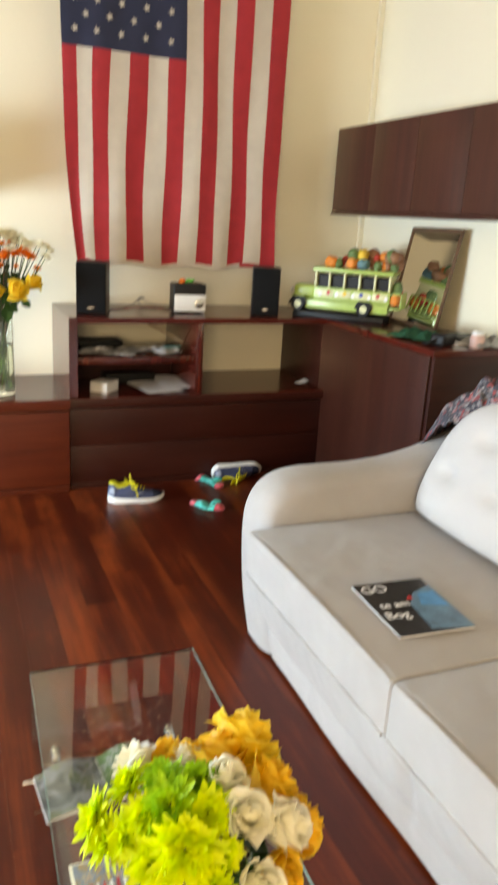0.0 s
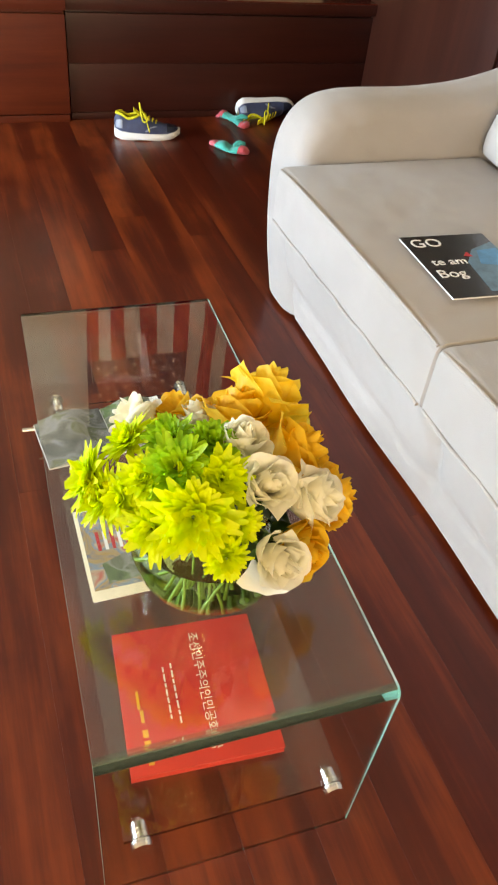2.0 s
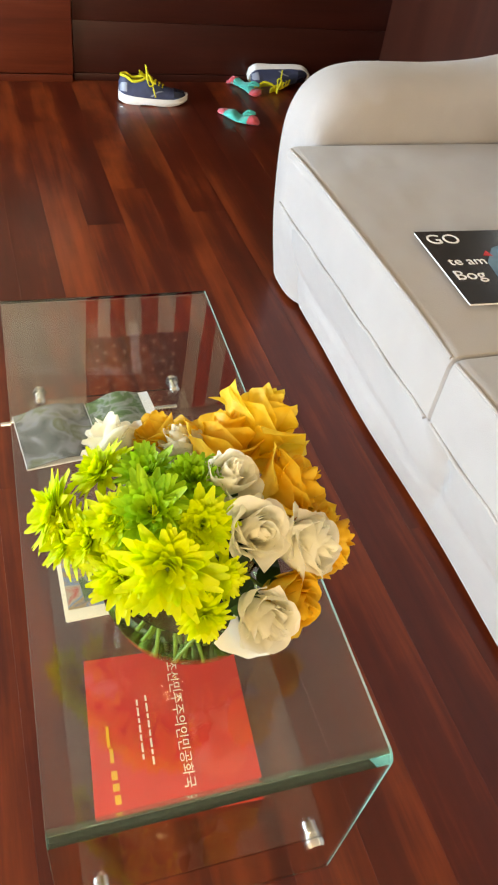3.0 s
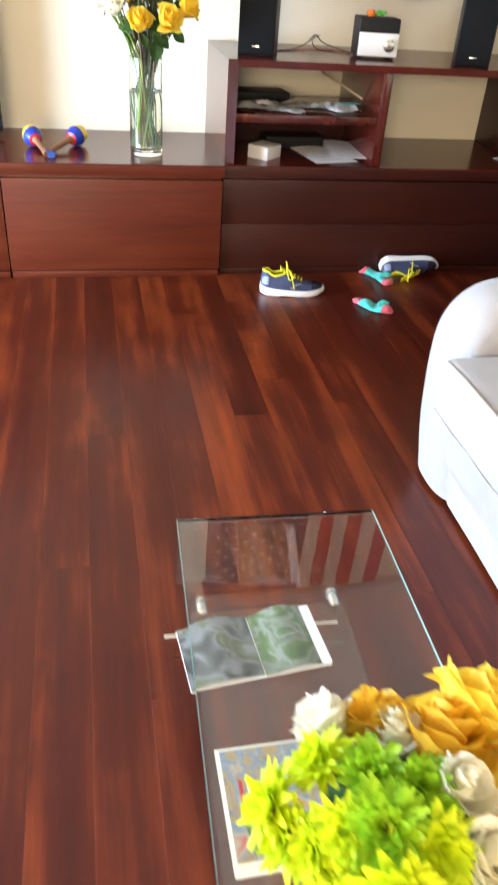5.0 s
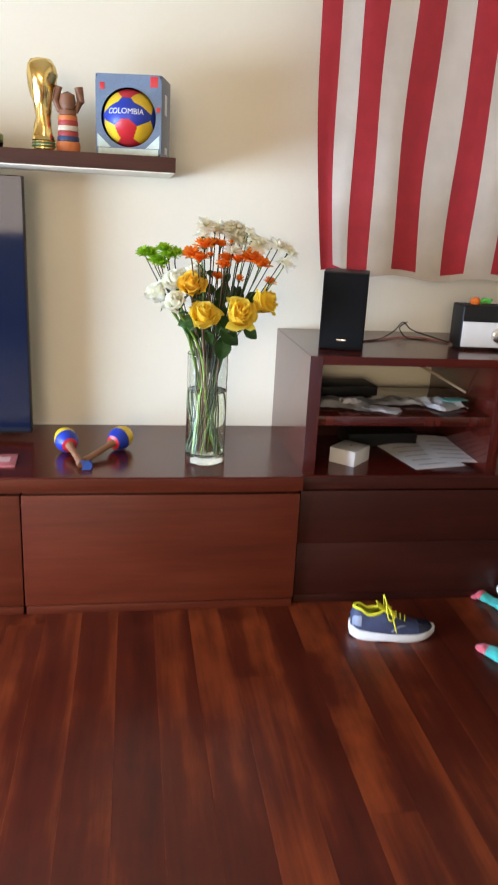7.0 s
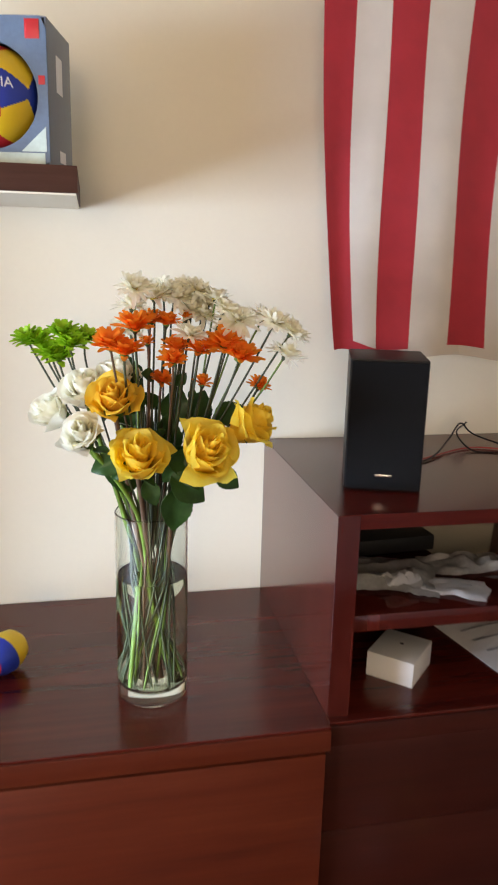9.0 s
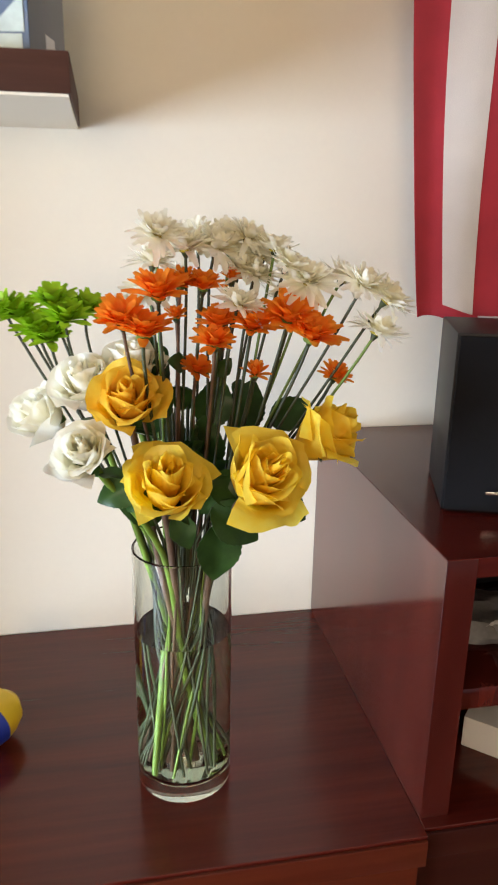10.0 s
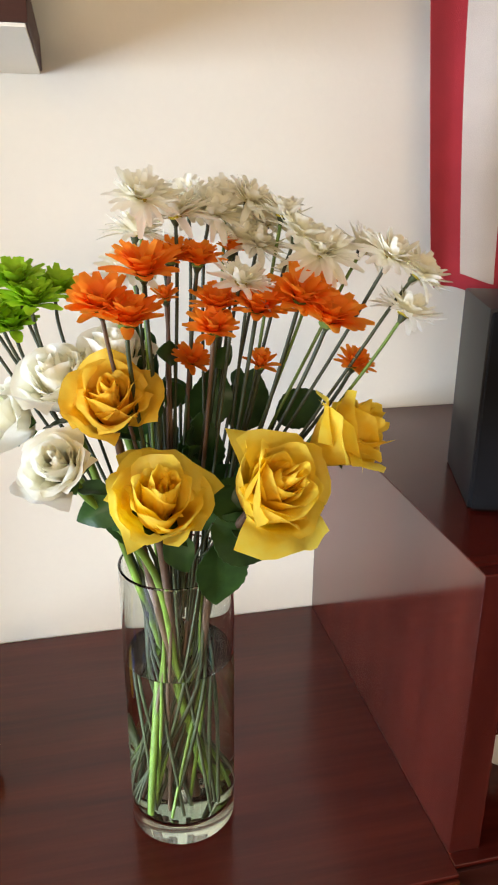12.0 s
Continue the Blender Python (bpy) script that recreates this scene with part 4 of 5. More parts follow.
def scarf_pt(a, b):
    y = -0.34 + 0.66 * a
    p = Vector((a * 5, b * 5, 1.0))
    n = noise.noise(p) + 0.5 * noise.noise(p * 2.6)
    top = 0.915 - 0.30 * max(0.0, (y - 0.04) / 0.24) ** 1.6
    z = top - 0.17 * (1 - b) ** 2.0 + 0.02 + 0.06 * abs(n)
    x = -0.14 + 0.27 * b + 0.02 * noise.noise(p + Vector((4, 0, 0))) - 0.02 * a
    return (x, y + 0.03 * noise.noise(p + Vector((9, 0, 0))), z)


part("cloth", sheet(scarf_pt, 40, 40, 0.003), SCARF, scarf, "", 80)

GLOSSBLACK = plain("black_glossy_cover", (0.018, 0.019, 0.022), 0.25, var=0.2, scale=12, coat=0.3)
BLUEPIC = plain("blue_grey_cover_picture", (0.09, 0.19, 0.28), 0.3, var=0.5, scale=22)
SKYBLUE = plain("bright_blue_print", (0.05, 0.26, 0.52), 0.3, var=0.2, scale=30)
mg = thing("magazine", 0.993, 1.762, 0.4975, -3, "glossy black magazine with white lettering on the sofa seat", "magazine")


def mag_box(x0, x1, y0, y1, z0, z1):
    return box(x0, x1, y0, y1, z0, z1, 0.0006, 1)


part("pages", mag_box(0.001, 0.205, -0.25, -0.001, 0, 0.004), PAPER, mg)
part("cover", mag_box(0, 0.206, -0.251, 0.0, 0.0042, 0.0052), GLOSSBLACK, mg)
part("cover_picture", prism([(0.095, -0.235), (0.205, -0.25), (0.205, -0.04), (0.14, -0.07), (0.105, -0.12)], 0.0053, 0.0057), BLUEPIC, mg, "blue and grey cover picture")
part("cover_picture", prism([(0.13, -0.13), (0.2, -0.15), (0.2, -0.07), (0.15, -0.075)], 0.0058, 0.0061), SKYBLUE, mg)
part("red_mark", prism([(0.108, -0.095), (0.128, -0.1), (0.122, -0.078)], 0.0058, 0.0062), REDB, mg)
lettering("title", "GO", 0.048, pose(0.012, -0.048, 0.0056), PAPER, mg)
lettering("title", "te am", 0.036, pose(0.022, -0.125, 0.0056), PAPER, mg)
lettering("title", "Bog", 0.042, pose(0.012, -0.175, 0.0059), PAPER, mg)

# ---- shoes and socks on the floor ----
NAVY = plain("navy_shoe_mesh", (0.028, 0.04, 0.095), 0.6, var=0.25, scale=30, bump=0.4, fine=500)
SOLE = plain("white_rubber_sole", (0.72, 0.72, 0.70), 0.5, var=0.06, scale=25)
LINING = plain("yellow_lining", (0.62, 0.58, 0.02), 0.7, var=0.1, scale=40)
LACE = plain("yellow_lace", (0.72, 0.66, 0.03), 0.7, var=0.08)
TOECAP = plain("dark_toe_rubber", (0.012, 0.015, 0.03), 0.25, var=0.2, scale=30)
GREYTRIM = plain("grey_shoe_trim", (0.22, 0.25, 0.32), 0.4, var=0.1)


def foot_width(s):
    return (0.030 + 0.017 * math.sin(math.pi * min(1, s * 0.72 + 0.28)) * (0.6 + 0.7 * s)) * (1 - max(0, (s - 0.84) / 0.16) ** 2.2 * 0.8) * (1 - max(0, (0.1 - s) / 0.1) ** 2 * 0.55)


def foot_bend(s):
    return -0.012 * math.sin(math.pi * s * 0.9) + 0.012 * s


def shoe(m, label):
    s_ = new("running_shoe")
    s_.matrix_basis = m
    s_.scale = (0.95, 1.0, 1.14)
    tagged(s_, label, "shoe", "pair of running shoes")
    L = 0.298
    def sole(z0, z1, grow):
        bm = bmesh.new()
        n = 28
        rows = []
        for zz, g in ((z0, grow - 0.003), (z0 + 0.004, grow), ((z0 + z1) / 2, grow + 0.001), (z1, grow - 0.001)):
            row = []
            for side in (1, -1):
                for k in range(n + 1):
                    s = k / n if side == 1 else 1 - k / n
                    lift = 0.014 * max(0, (s - 0.7) / 0.3) ** 2 + 0.006 * max(0, (0.12 - s) / 0.12) + (0.005 * math.exp(-((s - 0.42) / 0.1) ** 2) if zz == z0 else 0)
                    extra = 0.01 * (1 - s) * (zz - z0) / (z1 - z0)
                    row.append(bm.verts.new((L * s, foot_bend(s) + side * (foot_width(s) + g), zz + lift + extra)))
            rows.append(row)
        for a, b in zip(rows, rows[1:]):
            for k in range(len(a)):
                j = (k + 1) % len(a)
                bm.faces.new((a[k], a[j], b[j], b[k]))
        bm.faces.new(rows[0][::-1])
        bm.faces.new(rows[-1])
        bmesh.ops.remove_doubles(bm, verts=bm.verts[:], dist=0.0004)
        return bm
    part("sole", sole(0, 0.021, 0.004), SOLE, s_, "thick white rubber sole")
    heights = [(0, 0.056), (0.04, 0.08), (0.1, 0.085), (0.2, 0.074), (0.3, 0.078), (0.4, 0.082), (0.5, 0.069), (0.65, 0.053), (0.8, 0.046), (0.92, 0.042), (0.97, 0.034), (1.0, 0.022)]
    def top(s):
        for (s0, h0), (s1, h1) in zip(heights, heights[1:]):
            if s <= s1:
                k = (s - s0) / (s1 - s0)
                return h0 + (h1 - h0) * k * k * (3 - 2 * k)
        return 0.02
    def skin(shrink, lo, hi):
        bm = bmesh.new()
        ns, nv = 34, 26
        g = []
        for i in range(ns + 1):
            s = i / ns
            w, h = foot_width(s) + 0.001 - shrink, top(s) - shrink
            row = []
            for j in range(nv + 1):
                a = math.pi * j / nv
                cx, sx = math.cos(a), math.sin(a)
                flare = 1 - 0.22 * sx
                row.append(bm.verts.new((L * s + (shrink if s < 0.1 else 0), foot_bend(s) + w * flare * math.copysign(abs(cx) ** 0.75, cx), 0.02 + (h - 0.02) * abs(sx) ** 0.7 + 0.008 * (1 - s))))
            g.append(row)
        for i in range(ns):
            s = (i + 0.5) / ns
            for j in range(nv):
                v = abs((j + 0.5) / nv - 0.5) * 2
                cut = 0.42 * math.sin(math.pi * min(1, max(0, (s - 0.03) / 0.36))) ** 0.6 if 0.03 < s < 0.39 else 0
                if v < cut or not lo <= s <= hi:
                    continue
                bm.faces.new((g[i][j], g[i + 1][j], g[i + 1][j + 1], g[i][j + 1]))
        bmesh.ops.delete(bm, geom=[v for v in bm.verts if not v.link_faces], context="VERTS")
        return bm
    part("upper", skin(0.0, 0, 1), NAVY, s_, "navy blue mesh upper", 60)
    part("lining", skin(0.004, 0, 0.62), LINING, s_, "bright yellow lining", 60)
    def over(s, k, up=0.0):
        """A place on the upper, k from -1 to 1 across it."""
        a = math.pi * (0.5 - 0.5 * k)
        w, h = foot_width(s) + 0.002, top(s) + up
        cx, sx = math.cos(a), math.sin(a)
        return Vector((L * s, foot_bend(s) + w * (1 - 0.22 * sx) * math.copysign(abs(cx) ** 0.75, cx), 0.02 + (h - 0.02) * abs(sx) ** 0.7 + 0.008 * (1 - s)))
    ring = []
    for k in range(41):
        a = 2 * math.pi * k / 40
        s = 0.21 - 0.18 * math.cos(a)
        ring.append(over(s, 0.42 * math.sin(a), 0.002) if abs(math.sin(a)) > 1e-3 else over(s, 0, 0.002))
    part("collar", tube(ring, 0.0045, 8), LINING, s_, "padded yellow collar")
    part("tongue", sheet(lambda a, b: over(0.33 + 0.2 * b, (a - 0.5) * 0.6, 0.001 + 0.022 * max(0, 1 - 3 * b)) + Vector((-0.012 * max(0, 1 - 3 * b), 0, 0)), 6, 10, 0.003), LINING, s_)
    part("toe_cap", sheet(lambda a, b: over(0.79 + 0.17 * b, (a - 0.5) * 1.75, 0.0022), 10, 8, 0.0012), TOECAP, s_, "dark glossy toe cap")
    part("heel_counter", sheet(lambda a, b: over(0.015 + 0.10 * b, 0.62 + 0.3 * a, 0.0022), 5, 6, 0.0012), GREYTRIM, s_)
    part("heel_counter", sheet(lambda a, b: over(0.015 + 0.10 * b, -0.62 - 0.3 * a, 0.0022), 5, 6, 0.0012), GREYTRIM, s_)
    for k in range(5):
        s = 0.40 + 0.055 * k
        part("lace", tube([over(s, -0.36 + 0.02 * k, 0.003), over(s + 0.012, 0, 0.007), over(s + 0.03, 0.36 - 0.02 * k, 0.003)], 0.0026, 6), LACE, s_)
    for sd in (1, -1):
        loop = smoothed([over(0.42, 0, 0.008), over(0.38, 0.3 * sd, 0.04), over(0.42, 0.75 * sd, 0.03), over(0.49, 0.55 * sd, 0.018), over(0.43, 0, 0.009)], 6)
        part("lace_bow", tube(loop, 0.0026, 6), LACE, s_)
        part("lace_end", tube(smoothed([over(0.42, 0, 0.008), over(0.46, 0.4 * sd, 0.012), over(0.5, 0.8 * sd, 0.006), over(0.52, 0.95 * sd, 0.004)], 5), 0.0024, 6), LACE, s_)
        part("side_stripe", sheet(lambda a, b: over(0.45 + 0.16 * b + 0.03 * a, sd * (0.95 - 0.4 * b), 0.0015), 3, 8, 0.001), GREYTRIM, s_)
    return s_


shoe(pose(0.773, 3.74, 0, 0, 0, -9), "navy running shoe with yellow lining and laces, standing upright")
shoe(pose(1.385, 3.925, 0.062, 118, 0, -1), "navy running shoe with yellow laces, tipped on its side")

TURQ = plain("turquoise_knit", (0.02, 0.46, 0.40), 0.9, var=0.12, scale=40, bump=0.5, fine=600, sheen=0.2)
CORAL = plain("coral_knit", (0.68, 0.10, 0.13), 0.9, var=0.1, scale=40, bump=0.5, fine=600, sheen=0.2)


def sock(x, y, rz, seed, label):
    k = thing("sock", x, y, 0, rz, label, "sock", "pair of ankle socks")
    def body(s0, s1, fat):
        bm = bmesh.new()
        rows = []
        n = 14
        for i in range(n + 1):
            s = s0 + (s1 - s0) * i / n
            w = 0.030 * (1 - 0.2 * math.sin(5 * s + seed)) * (0.35 + 0.65 * min(1, s / 0.12, (1.02 - s) / 0.1)) * fat
            h = 0.036 * (0.5 + 0.35 * math.sin(7 * s + seed) ** 2) * (0.4 + 0.6 * min(1, s / 0.12, (1.02 - s) / 0.1)) * fat
            row = []
            for j in range(16):
                a = 2 * math.pi * j / 16
                q = 0.006 * noise.noise(Vector((s * 9, math.cos(a) * 1.6 + seed, math.sin(a) * 1.6)))
                row.append(bm.verts.new((0.19 * s, 0.018 * math.sin(4 * s + seed) + (w + q) * math.cos(a), max(0.0006, h * 0.5 + (h * 0.5 + q) * math.sin(a)))))
            rows.append(row)
        for a, b in zip(rows, rows[1:]):
            for j in range(16):
                bm.faces.new((a[j], a[(j + 1) % 16], b[(j + 1) % 16], b[j]))
        bm.faces.new(rows[0][::-1])
        bm.faces.new(rows[-1])
        return bm
    part("foot", body(0.14, 0.86, 1.0), TURQ, k, "turquoise knit", 80)
    part("toe", body(0.0, 0.2, 1.03), CORAL, k, "coral red toe", 80)
    part("heel", body(0.8, 1.0, 1.04), CORAL, k, "coral red heel", 80)
    part("cuff", tube(smoothed([(0.125, -0.02, 0.03), (0.14, 0.0, 0.042), (0.16, 0.018, 0.032), (0.15, 0.0, 0.034), (0.125, -0.02, 0.03)], 5), 0.006, 8), TURQ, k)


sock(1.298, 3.94, -52, 0.4, "turquoise ankle sock with coral toe and heel, lying crumpled")
sock(1.158, 3.607, -40, 2.1, "turquoise ankle sock with coral toe and heel, lying flat")

# ---- on the coffee table's lower shelf ----
LSZ = 0.1465
BOOKRED = plain("red_book_cover", (0.56, 0.035, 0.022), 0.4, var=0.08, scale=9, coat=0.15)
GOLDINK = plain("gold_print", (0.75, 0.42, 0.04), 0.4)
CREAMINK = plain("cream_print", (0.78, 0.72, 0.55), 0.5)
book = thing("book", 0.338, 1.047, LSZ, -5, "red hardcover book with cream lettering under the glass", "book")
part("pages", box(-0.108, 0.108, -0.108, 0.108, 0.002, 0.0125), PAPER, book)
part("cover", box(-0.113, 0.113, -0.113, 0.113, 0.0127, 0.0152, 0.0008), BOOKRED, book, "red cover")
part("back_cover", box(-0.113, 0.113, -0.113, 0.113, 0.0, 0.0019, 0.0006), BOOKRED, book)
lettering("lettering", "조선민주주의인민공화국", 0.0188, pose(0.008, 0.094, 0.0157, 0, 0, -90), CREAMINK, book, 0.0002)
for x, y0, y1 in ((-0.031, -0.05, 0.045), (-0.044, -0.05, 0.04)):
    yy = y1
    k = 0
    while yy > y0:
        w = (0.009, 0.013, 0.007, 0.011)[k % 4]
        part("print_line", box(x, x + 0.0028, yy - w, yy, 0.0154, 0.0156), CREAMINK, book, "unreadable small print")
        yy -= w + 0.003
        k += 1
for x, y, w, l in ((-0.088, -0.008, 0.004, 0.03), (-0.085, -0.035, 0.005, 0.02), (-0.084, -0.062, 0.008, 0.012), (-0.083, -0.078, 0.009, 0.01), (-0.082, -0.094, 0.008, 0.012)):
    part("emblem", box(x - w / 2, x + w / 2, y - l / 2, y + l / 2, 0.0154, 0.0157), GOLDINK, book, "yellow printed mark")


def painted(name, stops, scale, seed):
    """A printed picture of loose coloured patches."""
    m, nt, b = node_mat(name, 0.3, 0, 0.2)
    v = coords(nt, (1, 1, 1))
    mp = nt.nodes.new("ShaderNodeMapping")
    mp.inputs["Location"].default_value = (seed, seed, 0)
    nt.links.new(v, mp.inputs["Vector"])
    n = nt.nodes.new("ShaderNodeTexNoise")
    n.inputs["Scale"].default_value, n.inputs["Detail"].default_value, n.inputs["Distortion"].default_value = scale, 3, 0.9
    nt.links.new(mp.outputs[0], n.inputs["Vector"])
    nt.links.new(ramp(nt, n.outputs["Fac"], stops), b.inputs["Base Color"])
    return m


PIC1 = painted("blue_yellow_print", [(0.3, (0.08, 0.14, 0.26)), (0.42, (0.42, 0.28, 0.1)), (0.52, (0.16, 0.25, 0.36)), (0.62, (0.45, 0.38, 0.28)), (0.72, (0.5, 0.12, 0.08))], 26, 2.0)
PIC2 = painted("grey_green_print", [(0.3, (0.04, 0.045, 0.05)), (0.42, (0.11, 0.12, 0.11)), (0.5, (0.22, 0.23, 0.25)), (0.56, (0.1, 0.12, 0.05)), (0.7, (0.28, 0.29, 0.3))], 15, 5.0)
PIC3 = painted("green_print", [(0.3, (0.04, 0.07, 0.03)), (0.46, (0.1, 0.17, 0.06)), (0.54, (0.26, 0.28, 0.26)), (0.62, (0.1, 0.13, 0.07)), (0.75, (0.33, 0.35, 0.34))], 20, 1.0)
mag2 = thing("magazine", 0.305, 1.352, LSZ, 0, "colourful magazine with blue, yellow and red print under the glass", "magazine")
part("pages", box(-0.083, 0.083, -0.103, 0.103, 0, 0.005), PAPER, mag2)
part("cover", box(-0.085, 0.085, -0.105, 0.105, 0.0052, 0.0062, 0.0005), CREAMINK, mag2)
part("picture", box(-0.078, 0.08, -0.085, 0.1, 0.0063, 0.0067), PIC1, mag2, "busy blue and orange picture")
part("picture", prism([(-0.05, -0.075), (0.03, -0.07), (0.06, -0.03), (0.0, -0.01), (-0.055, -0.03)], 0.0068, 0.0071), PIC3, mag2, "green printed shape")
for k in range(6):
    part("print_stripe", box(-0.055 + 0.013 * k, -0.049 + 0.013 * k, 0.0, 0.045, 0.0068, 0.0071), REDB if k % 2 == 0 else PAPER, mag2)
mag3 = thing("booklet", 0.325, 1.66, LSZ + 0.0105, 5, "open booklet with grey and green pictures under the glass", "booklet")


def leaf_page(x0, x1, lift):
    return sheet(lambda a, b: (x0 + (x1 - x0) * a, -0.073 + 0.146 * b + 0.004 * a, 0.004 + lift * math.sin(math.pi * a) ** 2 * (0.6 + 0.4 * b)), 14, 6, 0.0012)


part("page", leaf_page(-0.135, 0.005, 0.014), PIC2, mag3, "grey printed page")
part("page", leaf_page(0.007, 0.135, 0.018), PIC3, mag3, "green and grey printed page")
part("margin", box(0.118, 0.138, -0.073, 0.075, 0.0065, 0.0075), PAPER, mag3, "white page margin")
part("under_pages", box(-0.136, 0.137, -0.074, 0.072, 0.0, 0.0028), PAPER, mag3)
rod = thing("metal_rod", 0.16, 1.717, LSZ + 0.0052, -2, "thin metal rod lying under the booklet", "rod")
part("shaft", tube([(0.0, 0, 0), (0.35, 0, 0)], 0.005, 10), CHROME, rod)

# ---- flowers ----
def petal_mat(name, c, deep, rough=0.5, thin=0.45):
    """A petal or leaf that lets some light through."""
    m, nt, b = node_mat(name, rough, spec=0.3)
    v = coords(nt)
    col = ramp(nt, noise_node(nt, v, 45, 4), [(0.3, deep), (0.6, c)])
    nt.links.new(col, b.inputs["Base Color"])
    add_bump(nt, b, noise_node(nt, v, 220, 2), 0.12, 0.001)
    tl = nt.nodes.new("ShaderNodeBsdfTranslucent")
    nt.links.new(col, tl.inputs["Color"])
    mx = nt.nodes.new("ShaderNodeMixShader")
    mx.inputs[0].default_value = thin
    nt.links.new(b.outputs[0], mx.inputs[1])
    nt.links.new(tl.outputs[0], mx.inputs[2])
    nt.links.new(mx.outputs[0], nt.nodes["Material Output"].inputs["Surface"])
    return m


P_YELLOW = petal_mat("yellow_petals", (0.98, 0.78, 0.11), (0.97, 0.69, 0.05), thin=0.55)
P_ORANGE = petal_mat("amber_petals", (0.95, 0.66, 0.08), (0.92, 0.54, 0.035))
P_WHITE = petal_mat("ivory_petals", (0.98, 0.96, 0.84), (0.97, 0.94, 0.765), thin=0.5)
P_LIME = petal_mat("lime_petals", (0.80, 0.88, 0.03), (0.58, 0.78, 0.015))
P_GREEN = petal_mat("green_petals", (0.44, 0.70, 0.03), (0.22, 0.50, 0.018))
P_DAISY = petal_mat("orange_daisy_petals", (0.98, 0.36, 0.035), (0.96, 0.25, 0.018), thin=0.55)
P_CHRYS = petal_mat("white_daisy_petals", (0.97, 0.94, 0.80), (0.96, 0.92, 0.72), thin=0.5)
STEM = plain("green_stem", (0.036, 0.046, 0.014), 0.5, var=0.4, scale=40)
FRESH = plain("fresh_green_stem", (0.11, 0.19, 0.02), 0.45, var=0.3, scale=40)
STEM2 = plain("brown_rose_stem", (0.11, 0.06, 0.03), 0.55, var=0.3, scale=40)
LEAF = petal_mat("rose_leaf", (0.035, 0.10, 0.022), (0.02, 0.06, 0.015), 0.35, 0.2)
HEART = plain("flower_heart", (0.45, 0.34, 0.03), 0.8, var=0.3, scale=200, bump=0.5, fine=500)
HEARTG = plain("green_flower_heart", (0.12, 0.2, 0.03), 0.8, var=0.3, scale=200, bump=0.5, fine=500)


def petal(bm, foot, m, rt, h, half, close, curl, ruffle, rng, tip=0.05, nu=10, nv=9):
    """One cupped petal round the z axis, growing from the shared foot."""
    g = []
    ph = rng.uniform(0, 6)
    lop = rng.uniform(-0.25, 0.25)
    for j in range(1, nv + 1):
        v = j / nv
        row = []
        for i in range(nu + 1):
            u = 2 * i / nu - 1
            wide = math.sin(math.pi * (0.1 + 0.66 * v)) ** 0.6
            roll = max(0.0, v - 0.62) / 0.38
            r = rt * (0.25 + 0.75 * math.sin(math.pi / 2 * min(1, v * 1.25)) ** 1.2) * (1 - close * v ** 3) + curl * roll ** 1.6 * (0.8 + 0.6 * abs(u) ** 1.6)
            edge = abs(u) ** 2.5
            z = h * (v - (0.15 + 0.05 * min(1, curl * 60)) * v * v * edge + 0.06 * v * lop * u) - curl * 0.75 * roll ** 2.2 + tip * h * max(0, v - 0.7) * 3.3 * max(0, 1 - 1.7 * abs(u)) ** 1.3
            an = u * half * wide
            wob = ruffle * (math.sin(2.6 * u + ph + 3 * v) + 0.5 * math.sin(7 * u + ph)) * v
            row.append(bm.verts.new(m @ Vector(((r + wob) * math.cos(an), (r + wob) * math.sin(an), z))))
        g.append(row)
    for i in range(nu):
        bm.faces.new((foot, g[0][i], g[0][i + 1]))
    for j in range(nv - 1):
        for i in range(nu):
            bm.faces.new((g[j][i], g[j][i + 1], g[j + 1][i + 1], g[j + 1][i]))


def rose_bloom(d, seed, opening=1.0, pointed=1.0):
    """A rose of diameter d, its middle at the origin, opening along z."""
    rng = random.Random(seed)
    bm = bmesh.new()
    R = d / 2
    H = d * 0.92
    foot = bm.verts.new((0, 0, 0))
    n = 25
    for k in range(n):
        t = k / (n - 1)
        m = pose(0, 0, 0, 0, 0, 137.5 * k + rng.uniform(-22, 22)) @ pose(0, 0, 0, rng.uniform(-11, 11) * t, rng.uniform(-5, 5) + (3 + rng.uniform(-7, 8) * t) * t)
        rt = R * (0.10 + 0.66 * t * opening)
        h = H * (0.97 - 0.17 * t ** 1.5) * rng.uniform(0.90, 1.08)
        half = 2.4 - 1.35 * t ** 0.8
        curl = R * (0.22 + 0.2 * pointed) * max(0, t - 0.28) * rng.uniform(0.35, 1.7)
        petal(bm, foot, m, rt, h, half, 0.55 * max(0, 0.5 - t), curl, R * 0.055 * (0.4 + t), rng, (0.03 + 0.13 * t * rng.uniform(0.4, 1.2)) * pointed)
    bmesh.ops.translate(bm, verts=bm.verts[:], vec=(0, 0, -H * 0.55))
    return bm


